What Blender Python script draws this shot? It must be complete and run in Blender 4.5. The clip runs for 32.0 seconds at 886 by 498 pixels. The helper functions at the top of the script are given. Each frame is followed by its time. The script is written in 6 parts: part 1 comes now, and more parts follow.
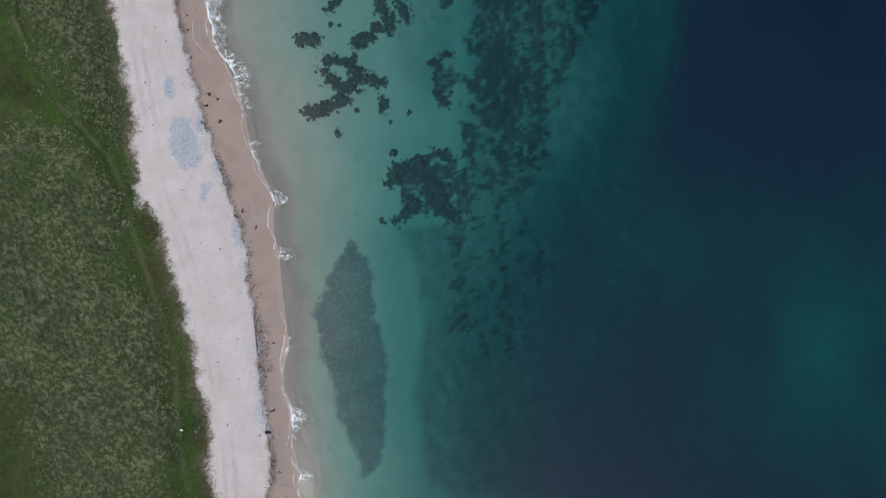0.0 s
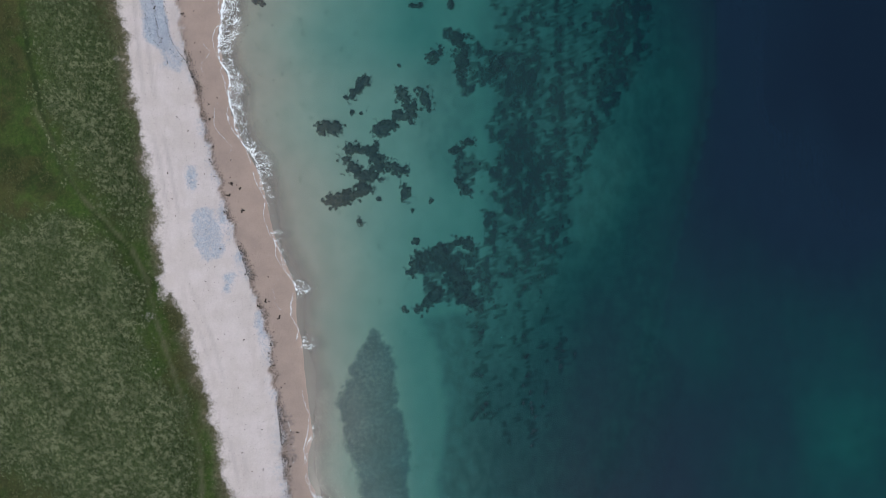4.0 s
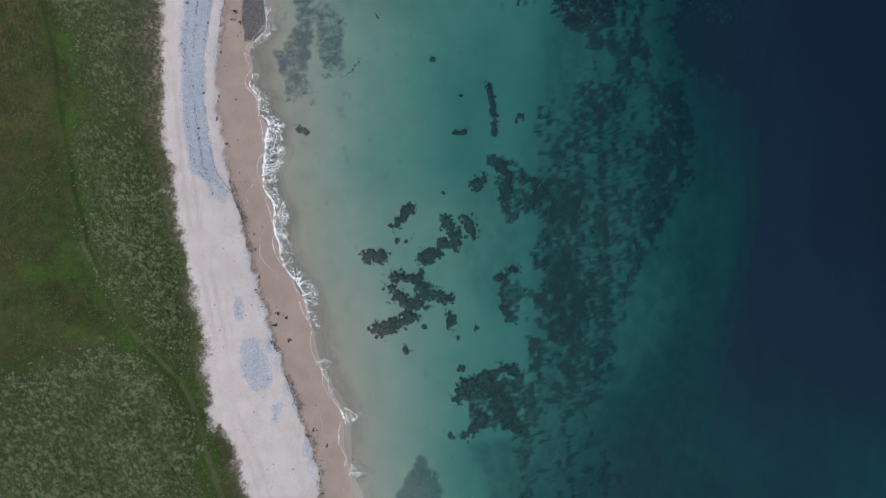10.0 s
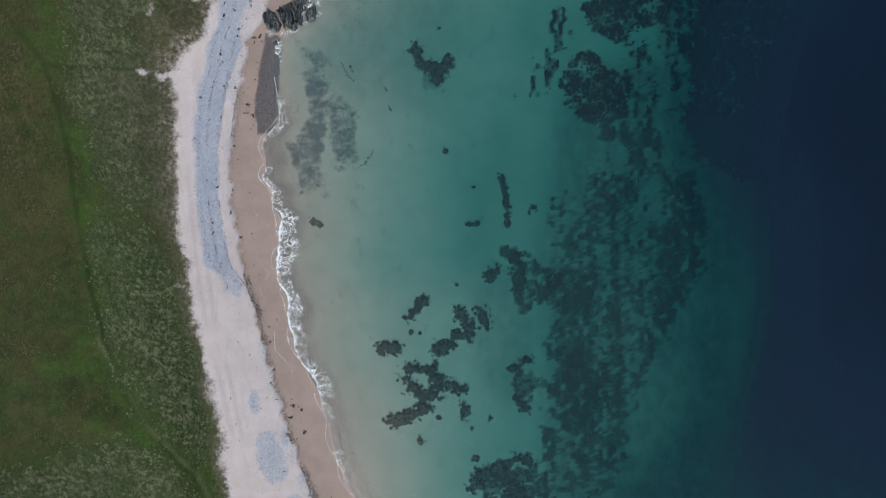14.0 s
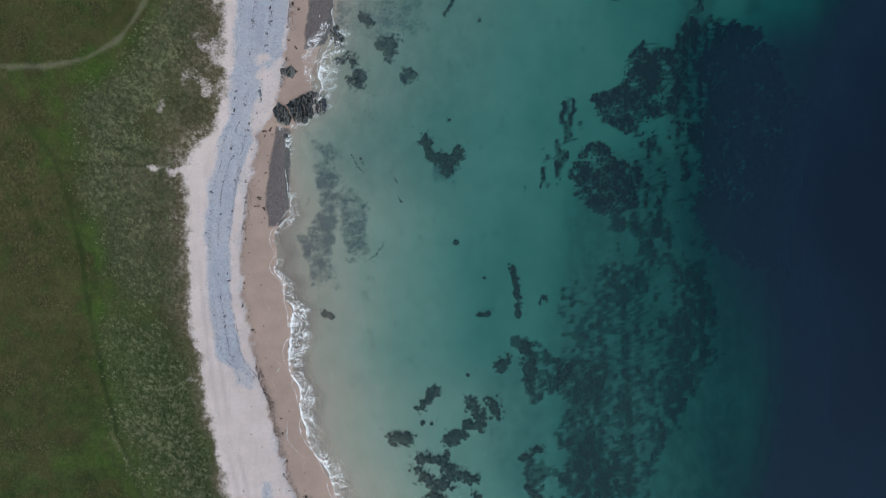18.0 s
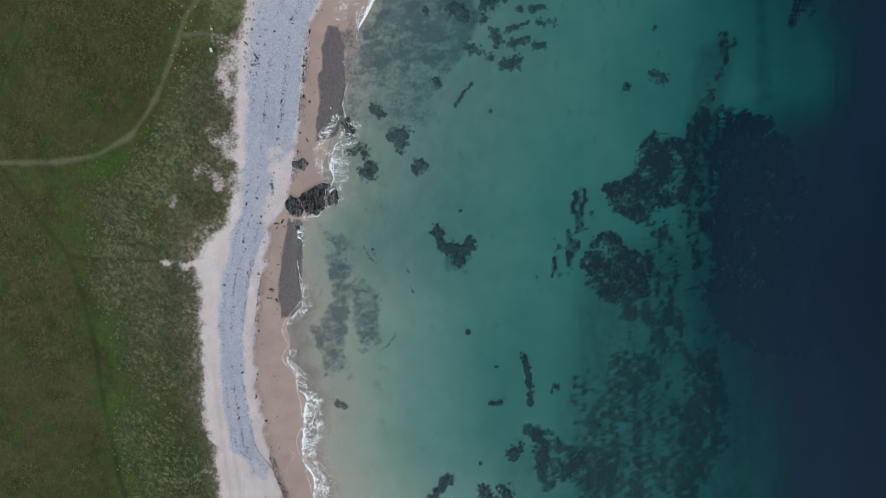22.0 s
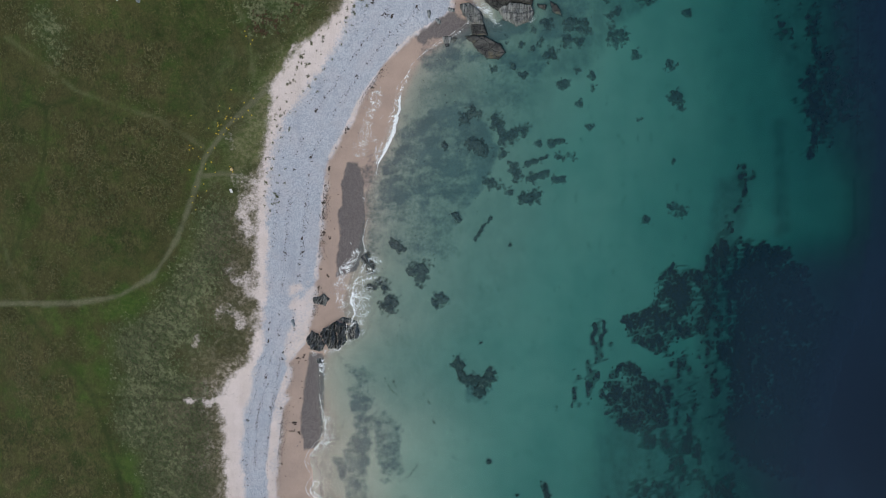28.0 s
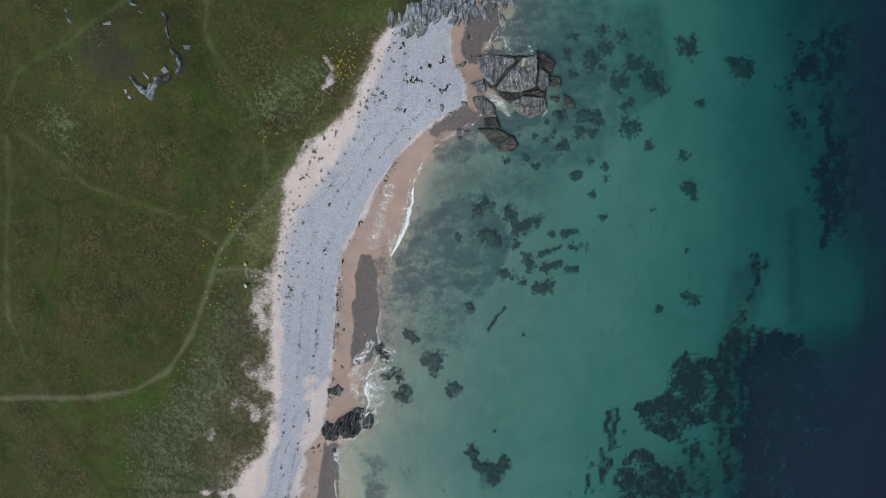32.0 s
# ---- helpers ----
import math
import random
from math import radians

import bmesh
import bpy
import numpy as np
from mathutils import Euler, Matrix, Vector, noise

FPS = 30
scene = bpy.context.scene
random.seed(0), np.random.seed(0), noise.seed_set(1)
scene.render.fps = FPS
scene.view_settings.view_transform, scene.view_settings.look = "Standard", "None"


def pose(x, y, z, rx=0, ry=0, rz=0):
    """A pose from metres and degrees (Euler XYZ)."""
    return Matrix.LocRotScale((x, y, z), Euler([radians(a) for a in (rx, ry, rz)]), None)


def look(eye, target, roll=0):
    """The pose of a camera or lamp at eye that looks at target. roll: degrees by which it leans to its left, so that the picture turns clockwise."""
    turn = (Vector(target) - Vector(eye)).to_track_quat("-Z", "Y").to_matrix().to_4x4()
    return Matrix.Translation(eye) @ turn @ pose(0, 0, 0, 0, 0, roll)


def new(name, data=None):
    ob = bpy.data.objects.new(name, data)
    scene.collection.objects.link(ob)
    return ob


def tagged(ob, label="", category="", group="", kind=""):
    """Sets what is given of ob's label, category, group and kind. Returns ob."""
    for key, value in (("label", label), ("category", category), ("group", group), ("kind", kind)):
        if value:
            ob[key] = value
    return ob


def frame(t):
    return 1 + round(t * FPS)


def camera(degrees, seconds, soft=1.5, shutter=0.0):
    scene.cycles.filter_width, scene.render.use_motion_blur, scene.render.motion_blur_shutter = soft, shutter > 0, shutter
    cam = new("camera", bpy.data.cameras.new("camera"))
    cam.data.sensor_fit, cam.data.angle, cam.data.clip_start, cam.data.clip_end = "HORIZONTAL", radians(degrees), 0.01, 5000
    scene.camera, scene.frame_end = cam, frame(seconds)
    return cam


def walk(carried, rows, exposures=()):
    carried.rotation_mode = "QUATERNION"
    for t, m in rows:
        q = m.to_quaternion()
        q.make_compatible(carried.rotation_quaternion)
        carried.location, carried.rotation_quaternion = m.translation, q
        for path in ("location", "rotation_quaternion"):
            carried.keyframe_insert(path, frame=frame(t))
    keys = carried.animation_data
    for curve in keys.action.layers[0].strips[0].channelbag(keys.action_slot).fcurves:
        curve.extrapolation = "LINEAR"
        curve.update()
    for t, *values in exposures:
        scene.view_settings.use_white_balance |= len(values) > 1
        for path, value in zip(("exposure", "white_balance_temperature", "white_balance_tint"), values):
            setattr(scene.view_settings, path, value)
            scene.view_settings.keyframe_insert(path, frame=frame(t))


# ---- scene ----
# A sandy bay seen from about a hundred metres up. x runs out to sea, y up the coast, sea level is z = 0.
cam = camera(73.7, 32.0, soft=0.9)
PATH = [
    (0, -0.11, 0.75, 98.64, 1.558, 1.963, 0.293),
    (0.5, -0.48, 3.04, 98.75, 1.343, 1.960, 0.318),
    (1, -0.84, 5.25, 98.86, 1.172, 1.981, 0.334),
    (1.5, -1.22, 7.36, 98.95, 1.046, 2.012, 0.333),
    (2, -1.63, 9.38, 99.03, 0.969, 2.049, 0.310),
    (2.5, -2.06, 11.31, 99.08, 0.935, 2.093, 0.272),
    (3, -2.52, 13.21, 99.13, 0.911, 2.131, 0.231),
    (3.5, -3.04, 15.11, 99.18, 0.885, 2.153, 0.192),
    (5.5, -5.79, 22.88, 99.59, 0.610, 1.980, 0.052),
    (6, -6.49, 24.83, 99.72, 0.524, 1.949, 0.011),
    (6.5, -7.20, 26.77, 99.84, 0.437, 1.922, -0.031),
    (7, -7.90, 28.70, 99.95, 0.349, 1.903, -0.072),
    (7.5, -8.58, 30.63, 100.03, 0.260, 1.905, -0.110),
    (8, -9.22, 32.57, 100.10, 0.172, 1.929, -0.142),
    (8.5, -9.84, 34.54, 100.16, 0.083, 1.964, -0.170),
    (9, -10.44, 36.53, 100.22, -0.004, 1.994, -0.194),
    (9.5, -11.02, 38.56, 100.29, -0.091, 2.009, -0.217),
    (10, -11.56, 40.62, 100.35, -0.179, 2.005, -0.240),
    (10.5, -12.04, 42.73, 100.42, -0.274, 1.983, -0.265),
    (11, -12.46, 44.88, 100.47, -0.379, 1.949, -0.294),
    (11.5, -12.82, 47.06, 100.52, -0.497, 1.914, -0.327),
    (12, -13.13, 49.24, 100.58, -0.613, 1.885, -0.362),
    (12.5, -13.39, 51.39, 100.63, -0.708, 1.869, -0.401),
    (13, -13.59, 53.46, 100.69, -0.756, 1.871, -0.441),
    (13.5, -13.76, 55.43, 100.74, -0.756, 1.890, -0.482),
    (14, -13.93, 57.37, 100.79, -0.744, 1.913, -0.523),
    (14.5, -14.10, 59.33, 100.83, -0.743, 1.932, -0.563),
    (16.5, -14.89, 67.55, 100.88, -0.951, 1.956, -0.710),
    (17, -15.09, 69.62, 100.89, -1.008, 1.961, -0.748),
    (17.5, -15.30, 71.70, 100.89, -1.066, 1.965, -0.788),
    (18, -15.50, 73.78, 100.89, -1.128, 1.971, -0.830),
    (18.5, -15.68, 75.86, 100.88, -1.196, 1.982, -0.873),
    (19, -15.87, 77.95, 100.88, -1.268, 1.997, -0.916),
    (19.5, -16.06, 80.04, 100.87, -1.342, 2.010, -0.956),
    (20, -16.25, 82.13, 100.87, -1.415, 2.022, -0.993),
    (20.5, -16.46, 84.20, 100.88, -1.483, 2.033, -1.029),
    (21, -16.68, 86.25, 100.89, -1.541, 2.038, -1.068),
    (21.5, -16.92, 88.27, 100.89, -1.594, 2.034, -1.112),
    (22, -17.17, 90.28, 100.88, -1.652, 2.024, -1.160),
    (22.5, -17.42, 92.30, 100.87, -1.722, 2.012, -1.212),
    (23, -17.68, 94.34, 100.86, -1.800, 2.000, -1.263),
    (23.5, -17.93, 96.39, 100.86, -1.879, 1.988, -1.312),
    (24, -18.19, 98.44, 100.87, -1.948, 1.975, -1.361),
    (24.5, -18.44, 100.48, 100.88, -2.008, 1.963, -1.408),
    (25, -18.70, 102.53, 100.88, -2.077, 1.950, -1.452),
    (25.5, -18.97, 104.60, 100.86, -2.164, 1.935, -1.491),
    (27.5, -20.14, 113.19, 100.70, -2.688, 1.830, -1.595),
    (28, -20.37, 115.27, 100.63, -2.782, 1.835, -1.629),
    (28.5, -20.59, 117.35, 100.55, -2.872, 1.853, -1.665),
    (29, -20.79, 119.44, 100.45, -2.966, 1.879, -1.700),
    (29.5, -20.98, 121.53, 100.34, -3.063, 1.907, -1.736),
    (30, -21.17, 123.62, 100.24, -3.151, 1.932, -1.774),
    (30.5, -21.37, 125.70, 100.14, -3.225, 1.944, -1.817),
    (31, -21.60, 127.76, 100.07, -3.287, 1.932, -1.865),
    (31.5, -21.88, 129.84, 100.02, -3.354, 1.883, -1.916),
    (32, -22.23, 132.00, 99.98, -3.457, 1.787, -1.966),
]
walk(cam, [(t, pose(x, y, z, rx, ry, rz)) for t, x, y, z, rx, ry, rz in PATH], [(0.0, 0.0, 6020, 4), (6.0, 0.0, 6060, 4), (13.0, -0.06, 6060, 4), (20.0, -0.10, 6080, 4), (25.0, -0.09, 6180, 4), (32.0, -0.06, 6330, 4)])

# ---- light: thin cloud, a wide soft sun ----
SUN_ELEVATION, SUN_AZIMUTH = 52.0, 215.0
world = bpy.data.worlds.new("sky")
scene.world = world
world.use_nodes = True
wn = world.node_tree
sky = wn.nodes.new("ShaderNodeTexSky")
sky.sky_type = "NISHITA"
sky.sun_disc = False
sky.sun_elevation = radians(SUN_ELEVATION)
sky.sun_rotation = radians(SUN_AZIMUTH)
sky.dust_density = 4.0
sky.air_density = 1.0
sky.ozone_density = 1.0
wn.links.new(sky.outputs[0], wn.nodes["Background"].inputs[0])
wn.nodes["Background"].inputs[1].default_value = 0.15
sun = new("sun", bpy.data.lights.new("sun", "SUN"))
sun.data.energy = 1.25
sun.data.angle = radians(25)
sun.data.color = (1.0, 0.95, 0.88)
az, el = radians(SUN_AZIMUTH), radians(SUN_ELEVATION)
sun.matrix_world = look((math.sin(az) * math.cos(el) * 200, math.cos(az) * math.cos(el) * 200, math.sin(el) * 200), (0, 0, 0))


# ---- numeric noise and outlines for laying out the ground ----
def lattice(ix, iy, seed):
    h = (ix.astype(np.int64) * 374761393 + iy.astype(np.int64) * 668265263 + seed * 1442695041) & 0x7FFFFFFF
    h = ((h ^ (h >> 13)) * 1274126177) & 0x7FFFFFFF
    return ((h ^ (h >> 16)) & 0xFFFF) / 65535.0


def vnoise(x, y, size, seed=0):
    """Smooth noise 0..1 with features of that size in metres."""
    x, y = np.asarray(x, float) / size, np.asarray(y, float) / size
    ix, iy = np.floor(x), np.floor(y)
    u, v = x - ix, y - iy
    u, v = u * u * (3 - 2 * u), v * v * (3 - 2 * v)
    a, b = lattice(ix, iy, seed), lattice(ix + 1, iy, seed)
    c, d = lattice(ix, iy + 1, seed), lattice(ix + 1, iy + 1, seed)
    return (a + (b - a) * u) * (1 - v) + (c + (d - c) * u) * v


def fractal(x, y, size, seed=0, octaves=4):
    total, amp, norm = 0.0, 1.0, 0.0
    for k in range(octaves):
        ca, sa = math.cos(0.6 * k + 0.35), math.sin(0.6 * k + 0.35)
        total = total + amp * vnoise(x * ca - y * sa + 17.3 * k, x * sa + y * ca - 9.1 * k, size / 2**k, seed + k)
        norm, amp = norm + amp, amp * 0.55
    return total / norm


def step(a, b, v):
    t = np.clip((v - a) / (b - a), 0, 1)
    return t * t * (3 - 2 * t)


def coast(*parts):
    """A line along the coast, given from south to north or back: x as a smooth function of y."""
    pts = sorted((p for part_ in parts for p in part_), key=lambda p: p[1])
    px, py = np.array([p[0] for p in pts]), np.array([p[1] for p in pts])
    fine = np.arange(-160.0, 300.0, 0.5)
    raw = np.interp(fine, py, px)
    k = np.exp(-(np.arange(-6, 7) / 2.4) ** 2)
    raw = np.convolve(np.pad(raw, 6, mode="edge"), k / k.sum(), mode="valid")
    return lambda y: np.interp(y, fine, raw)


def away(x, y, line):
    """Distance in metres from a broken line."""
    best = np.full(np.shape(x), 1e9)
    if len(line) == 1:
        return np.hypot(x - line[0][0], y - line[0][1])
    for (ax, ay), (bx, by) in zip(line, line[1:]):
        dx, dy = bx - ax, by - ay
        t = np.clip(((x - ax) * dx + (y - ay) * dy) / (dx * dx + dy * dy + 1e-9), 0, 1)
        best = np.minimum(best, np.hypot(x - ax - t * dx, y - ay - t * dy))
    return best


def inside(x, y, ring):
    """Distance into a closed outline: positive inside, negative outside."""
    odd = np.zeros(np.shape(x), bool)
    for (ax, ay), (bx, by) in zip(ring, ring[1:] + ring[:1]):
        odd ^= ((ay > y) != (by > y)) & (x < (bx - ax) * (y - ay) / (by - ay + 1e-12) + ax)
    d = away(x, y, ring + ring[:1])
    return np.where(odd, d, -d)


# ---- the plan: lines along the coast ----
grass_line = coast(
    [(-59.1, 45.0), (-57.7, 39.2), (-56.1, 32.5), (-54.8, 25.9), (-54.0, 19.2), (-52.9, 13.6), (-51.5, 9.8), (-49.7, 6.1), (-48.5, 3.2), (-47.2, -1.4), (-45.2, -7.9), (-43.4, -15.3), (-41.8, -22.7), (-40.6, -30.0), (-40.0, -37.3)],
    [(-59.6, 90.5), (-61.8, 85.8), (-61.1, 80.1), (-61.6, 72.6), (-61.1, 63.1), (-60.3, 54.5), (-59.4, 47.8)],
    [(-57.8, 90.6), (-55.7, 94.0), (-54.6, 100.4), (-54.2, 107.2), (-54.3, 113.0), (-54.2, 117.7), (-53.6, 122.5), (-53.0, 126.3), (-51.8, 130.9), (-50.7, 135.6), (-49.5, 140.2), (-46.5, 144.2), (-42.3, 147.8), (-38.4, 150.4), (-36.3, 156.2), (-34.6, 159.7), (-31.4, 163.2), (-26.3, 165.2)])
shingle_line = coast(
    [(-50.7, 49.7), (-57.2, 53.5), (-58.1, 59.3), (-58.8, 66.0), (-58.9, 75.5), (-58.3, 83.1), (-56.9, 88.7), (-54.5, 94.4)],
    [(-56.4, 87.4), (-54.2, 96.3), (-53.3, 108.0), (-52.3, 115.7), (-51.2, 121.4), (-50.2, 128.0), (-47.8, 133.6), (-44.3, 137.2), (-41.2, 141.8), (-37.8, 146.3), (-36.2, 150.8), (-34.5, 156.2), (-33.0, 160.2), (-31.5, 162.9)])
strand_line = coast(
    [(-48.9, 45.6), (-47.6, 37.8), (-45.6, 31.0), (-44.0, 25.2), (-41.5, 18.5), (-39.5, 12.8), (-38.5, 9.5), (-37.2, 7.6), (-36.7, 2.4), (-35.4, -4.2), (-34.4, -10.8), (-33.8, -17.3), (-33.3, -22.9), (-31.7, -29.4), (-31.2, -32.2), (-32.1, -36.8)],
    [(-50.0, 91.8), (-51.1, 86.1), (-52.4, 80.4), (-53.4, 72.7), (-53.4, 64.1), (-52.1, 56.4), (-50.6, 49.6)],
    [(-51.5, 91.8), (-47.4, 95.2), (-45.7, 101.6), (-44.9, 107.5), (-43.9, 115.3), (-43.3, 121.0), (-42.1, 126.8), (-39.0, 131.4), (-35.9, 137.0), (-32.4, 141.5), (-29.0, 145.2), (-25.2, 147.8), (-21.2, 149.3), (-20.5, 153.1), (-22.8, 156.9), (-23.0, 160.6), (-22.2, 163.3)])
water_line = coast(
    [(-29.9, -14.6), (-30.3, -20.3), (-28.5, -22.6), (-28.8, -27.8), (-27.5, -33.4), (-26.9, -38.0)],
    [(-48.6, 67.6), (-47.1, 62.7), (-46.6, 55.9), (-45.6, 49.1), (-44.1, 42.3), (-41.2, 35.5), (-38.7, 31.1), (-37.5, 26.8), (-36.5, 22.0), (-34.8, 17.2), (-32.8, 13.4), (-32.2, 10.5), (-32.3, 6.6), (-31.2, 2.8), (-30.7, -2.9), (-29.9, -8.6), (-29.1, -14.3)],
    [(-46.1, 78.3), (-48.4, 74.4), (-47.5, 71.4), (-45.6, 67.4), (-45.0, 62.5), (-45.4, 56.6), (-45.1, 50.6), (-43.7, 47.6)],
    [(-46.1, 85.3), (-45.9, 91.3), (-40.6, 97.7), (-41.3, 101.2), (-40.4, 104.2), (-38.1, 111.0), (-36.9, 116.8), (-36.2, 121.7), (-34.7, 124.5), (-33.5, 128.3), (-32.0, 132.1), (-30.3, 136.8), (-28.5, 140.6), (-26.1, 143.1), (-23.4, 144.9), (-20.3, 146.4), (-17.8, 148.6), (-17.3, 151.4), (-18.2, 155.1), (-16.2, 159.6), (-14.7, 163.2), (-14.1, 166.9)])
shelf_line = coast(
    [(-14.3, -36.7), (-12.4, -27.1), (-12.5, -15.7), (-11.2, -2.3), (-10.5, 5.5), (-5.9, 14.2), (-3.1, 24.9), (-4.1, 36.6), (-2.2, 46.4)],
    [(-11.9, 54.1), (-10.4, 65.9), (-7.4, 75.6), (-4.9, 85.3), (-3.4, 94.9)],
    [(-2.6, 85.5), (0.6, 95.5), (4.6, 105.4), (5.7, 113.3), (7.8, 121.1), (10.8, 130.7), (12.8, 140.1), (12.9, 149.6), (10.2, 160.9), (9.4, 166.5)])
deep_line = coast(
    [(11.8, -38.3), (16.1, -30.5), (22.5, -15.8), (27.8, 1.8), (32.3, 21.5), (36.3, 37.4), (38.0, 47.4), (38.0, 60.0), (39.0, 75.0)],
    [(43.5, 91.5), (46.0, 101.6), (47.4, 111.7), (48.3, 125.6), (48.6, 139.2), (48.5, 152.6), (49.3, 165.8)])



KNOLL = [(-74.0, 161.2)]  # a rocky hillock in the turf
BANK = [(60.8, -13.5)]  # a shallower bank offshore


def ground_height(x, y):
    """Height of the ground and sea bed over sea level."""
    g, s, w = grass_line(y), strand_line(y), water_line(y)
    sh, dp = shelf_line(y), deep_line(y)
    sh, dp = np.maximum(sh, w + 8), np.maximum(dp, sh + 6)
    s = np.minimum(s, w - 2.0)
    g = np.minimum(g, s - 3.0)
    wob = fractal(x, y, 9.0, 3) - 0.5
    dunes = 4.0 + 2.2 * (fractal(x, y, 26.0, 5) - 0.5) + 0.9 * wob
    inland = step(0.0, 9.0, g - x)
    dunes = dunes + 2.6 * np.exp(-((x - KNOLL[0][0]) / 9.0) ** 4 - ((y - KNOLL[0][1]) / 9.5) ** 4)
    land = 2.4 + (dunes - 2.4) * inland + 0.35 * wob * inland
    beach = 0.95 + 1.45 * np.clip((s - x) / (s - g), 0, 1) ** 0.8
    wet = 0.95 * np.clip((w - x) / (w - s), 0, 1) ** 1.25
    shore = -1.7 * np.clip((x - w) / (sh - w), 0, 1) ** (1.15 - 0.4 * step(75, 90, y))
    run = (x - sh) / (dp - sh)
    slope = -1.7 - (1.3 - 0.3 * step(25, 70, y) + 0.7 * step(110, 138, y)) * run - (2.0 - 0.5 * step(35, 0, y)) * step(0.65 - 0.6 * step(35, 0, y) + 0.22 * step(60, 85, y) * (1 - 0.8 * step(112, 140, y)), 1.15, run)
    end = -3.0 - (0.7 * step(110, 138, y) - 0.3 * step(25, 70, y)) - 2.0 + 0.5 * step(35, 0, y) + 0.9 * step(60, 85, y)
    slope = np.maximum(slope, end)
    out = end + (-9.0 + 2.4 * step(48, 5, y) - end) * step(-8, 25, x - dp)
    z = np.where(x < g, land, np.where(x < s, beach, np.where(x < w, wet, np.where(x < sh, shore, np.where(x < dp, slope, out)))))
    z = z - 1.9 * step(19, 30, x) * step(54, 78, y) * step(113, 101, y) * step(60, 46, x)
    z = z + (3.5 + 1.2 * wob) * np.exp(-((x - BANK[0][0]) / 32) ** 2 - ((y - BANK[0][1]) / 44) ** 2)
    z = z + 0.10 * wob * step(2, 12, x - w) + 0.05 * (fractal(x, y, 2.5, 8) - 0.5) * step(0, 3, s - x)
    return z


# ---- zones ----
TRACK = [  # worn footpath across the turf
    [(-105.2, 103.4), (-101.3, 103.5), (-93.5, 103.4), (-85.7, 103.2), (-77.8, 104.3), (-71.9, 107.5), (-67.6, 113.6), (-64.5, 121.6), (-62.6, 126.7), (-58.5, 132.1), (-54.1, 136.1), (-49.7, 139.6)]]
MEADOW = [(-58.5, 127.2), (-56.9, 131.8), (-54.1, 136.4), (-49.8, 141.8), (-45.2, 145.5), (-40.2, 147.7), (-41.5, 145.6), (-46.4, 143.7), (-48.5, 139.7), (-50.9, 133.5), (-53.6, 127.5), (-56.9, 124.3)]  # fresh pale grass between the path and the beach
FIELDS = []  # drier, browner turf
FIELDS.append([(-87.8, 135.4), (-67.1, 132.6), (-65.3, 127.4), (-69.8, 115.3), (-76.6, 110.8), (-88.9, 113.1), (-89.7, 125.4)])
FIELDS.append([(-98.6, 101.3), (-92.6, 101.2), (-84.7, 88.5), (-82.0, 77.8), (-83.9, 69.8), (-100.7, 70.0)])
FIELDS.append([(-77.8, 153.2), (-74.5, 148.0), (-66.2, 145.9), (-69.8, 134.1), (-79.2, 137.2), (-86.3, 143.0)])
FIELDS.append([(-43.9, 162.8), (-52.4, 157.8), (-59.2, 151.9), (-55.9, 160.7)])
TRAILS = []  # narrow trodden lines in the grass
TRAILS.append([(-95.4, 103.8), (-91.8, 98.8), (-87.4, 92.9), (-83.3, 87.7), (-83.7, 87.8), (-81.5, 81.0), (-79.4, 71.6), (-78.4, 59.3), (-76.6, 50.8), (-74.4, 41.4), (-70.7, 31.9), (-65.5, 25.3), (-59.8, 18.7), (-55.1, 12.1)])
TRAILS.append([(-83.0, 87.4), (-76.1, 86.7), (-67.5, 86.4)])
TRAILS.append([(-88.8, 136.4), (-88.5, 132.8), (-89.0, 128.2), (-90.3, 124.4), (-92.4, 119.8), (-93.7, 115.1), (-97.1, 109.4)])
TRAILS.append([(-92.6, 137.7), (-88.8, 135.8), (-83.7, 136.9)])
TRAILS.append([(-62.8, 123.9), (-58.5, 124.2), (-54.8, 122.9)])
TRAILS.append([(-96.5, 152.7), (-94.3, 157.1), (-90.3, 159.6), (-85.5, 161.4), (-79.8, 163.6), (-75.5, 166.1), (-73.1, 167.8)])
TRAILS.append([(-96.8, 147.2), (-97.1, 138.1), (-98.1, 128.8), (-98.6, 117.5), (-96.1, 109.9), (-94.1, 105.0)])
TRAILS.append([(-61.7, 167.3), (-62.4, 162.9), (-61.2, 159.3), (-56.6, 152.9), (-54.1, 146.5), (-53.9, 140.2)])
TRAILS.append([(-95.0, 147.6), (-89.7, 143.8), (-83.5, 138.5), (-76.2, 135.5), (-69.7, 133.4), (-63.0, 128.6)])
TRAILS.append([(-75.4, 41.6), (-71.3, 34.0), (-67.3, 27.4), (-62.5, 22.7), (-58.6, 18.0), (-56.1, 12.4), (-54.8, 6.9), (-52.6, 0.4), (-49.6, -7.8), (-47.1, -15.1), (-46.7, -22.4), (-45.7, -29.6), (-44.5, -35.9)])
SAND_EXIT = [[(-67.3, 85.9), (-64.4, 85.2), (-61.5, 86.2), (-59.4, 87.9)], [(-67.8, 86.4), (-64.0, 86.0), (-61.8, 85.8), (-59.6, 85.5)]]
BARE = []  # bare sand in the dune grass: centre and reach
BARE.append([(-43.1, 157.4), (-42.4, 155.8), (-43.4, 153.6)])
BARE.append([(-58.0, 123.6), (-55.6, 123.1)])
BARE.append([(-56.9, 116.9), (-56.4, 114.1)])
BARE.append([(-56.5, 112.2), (-56.4, 119.8)])
BARE.append([(-58.9, 106.5), (-59.8, 107.9)])
BARE.append([(-56.9, 107.4), (-56.2, 103.5)])
BARE.append([(-65.1, 97.0)])
BARE.append([(-62.3, 96.3), (-61.6, 95.8)])
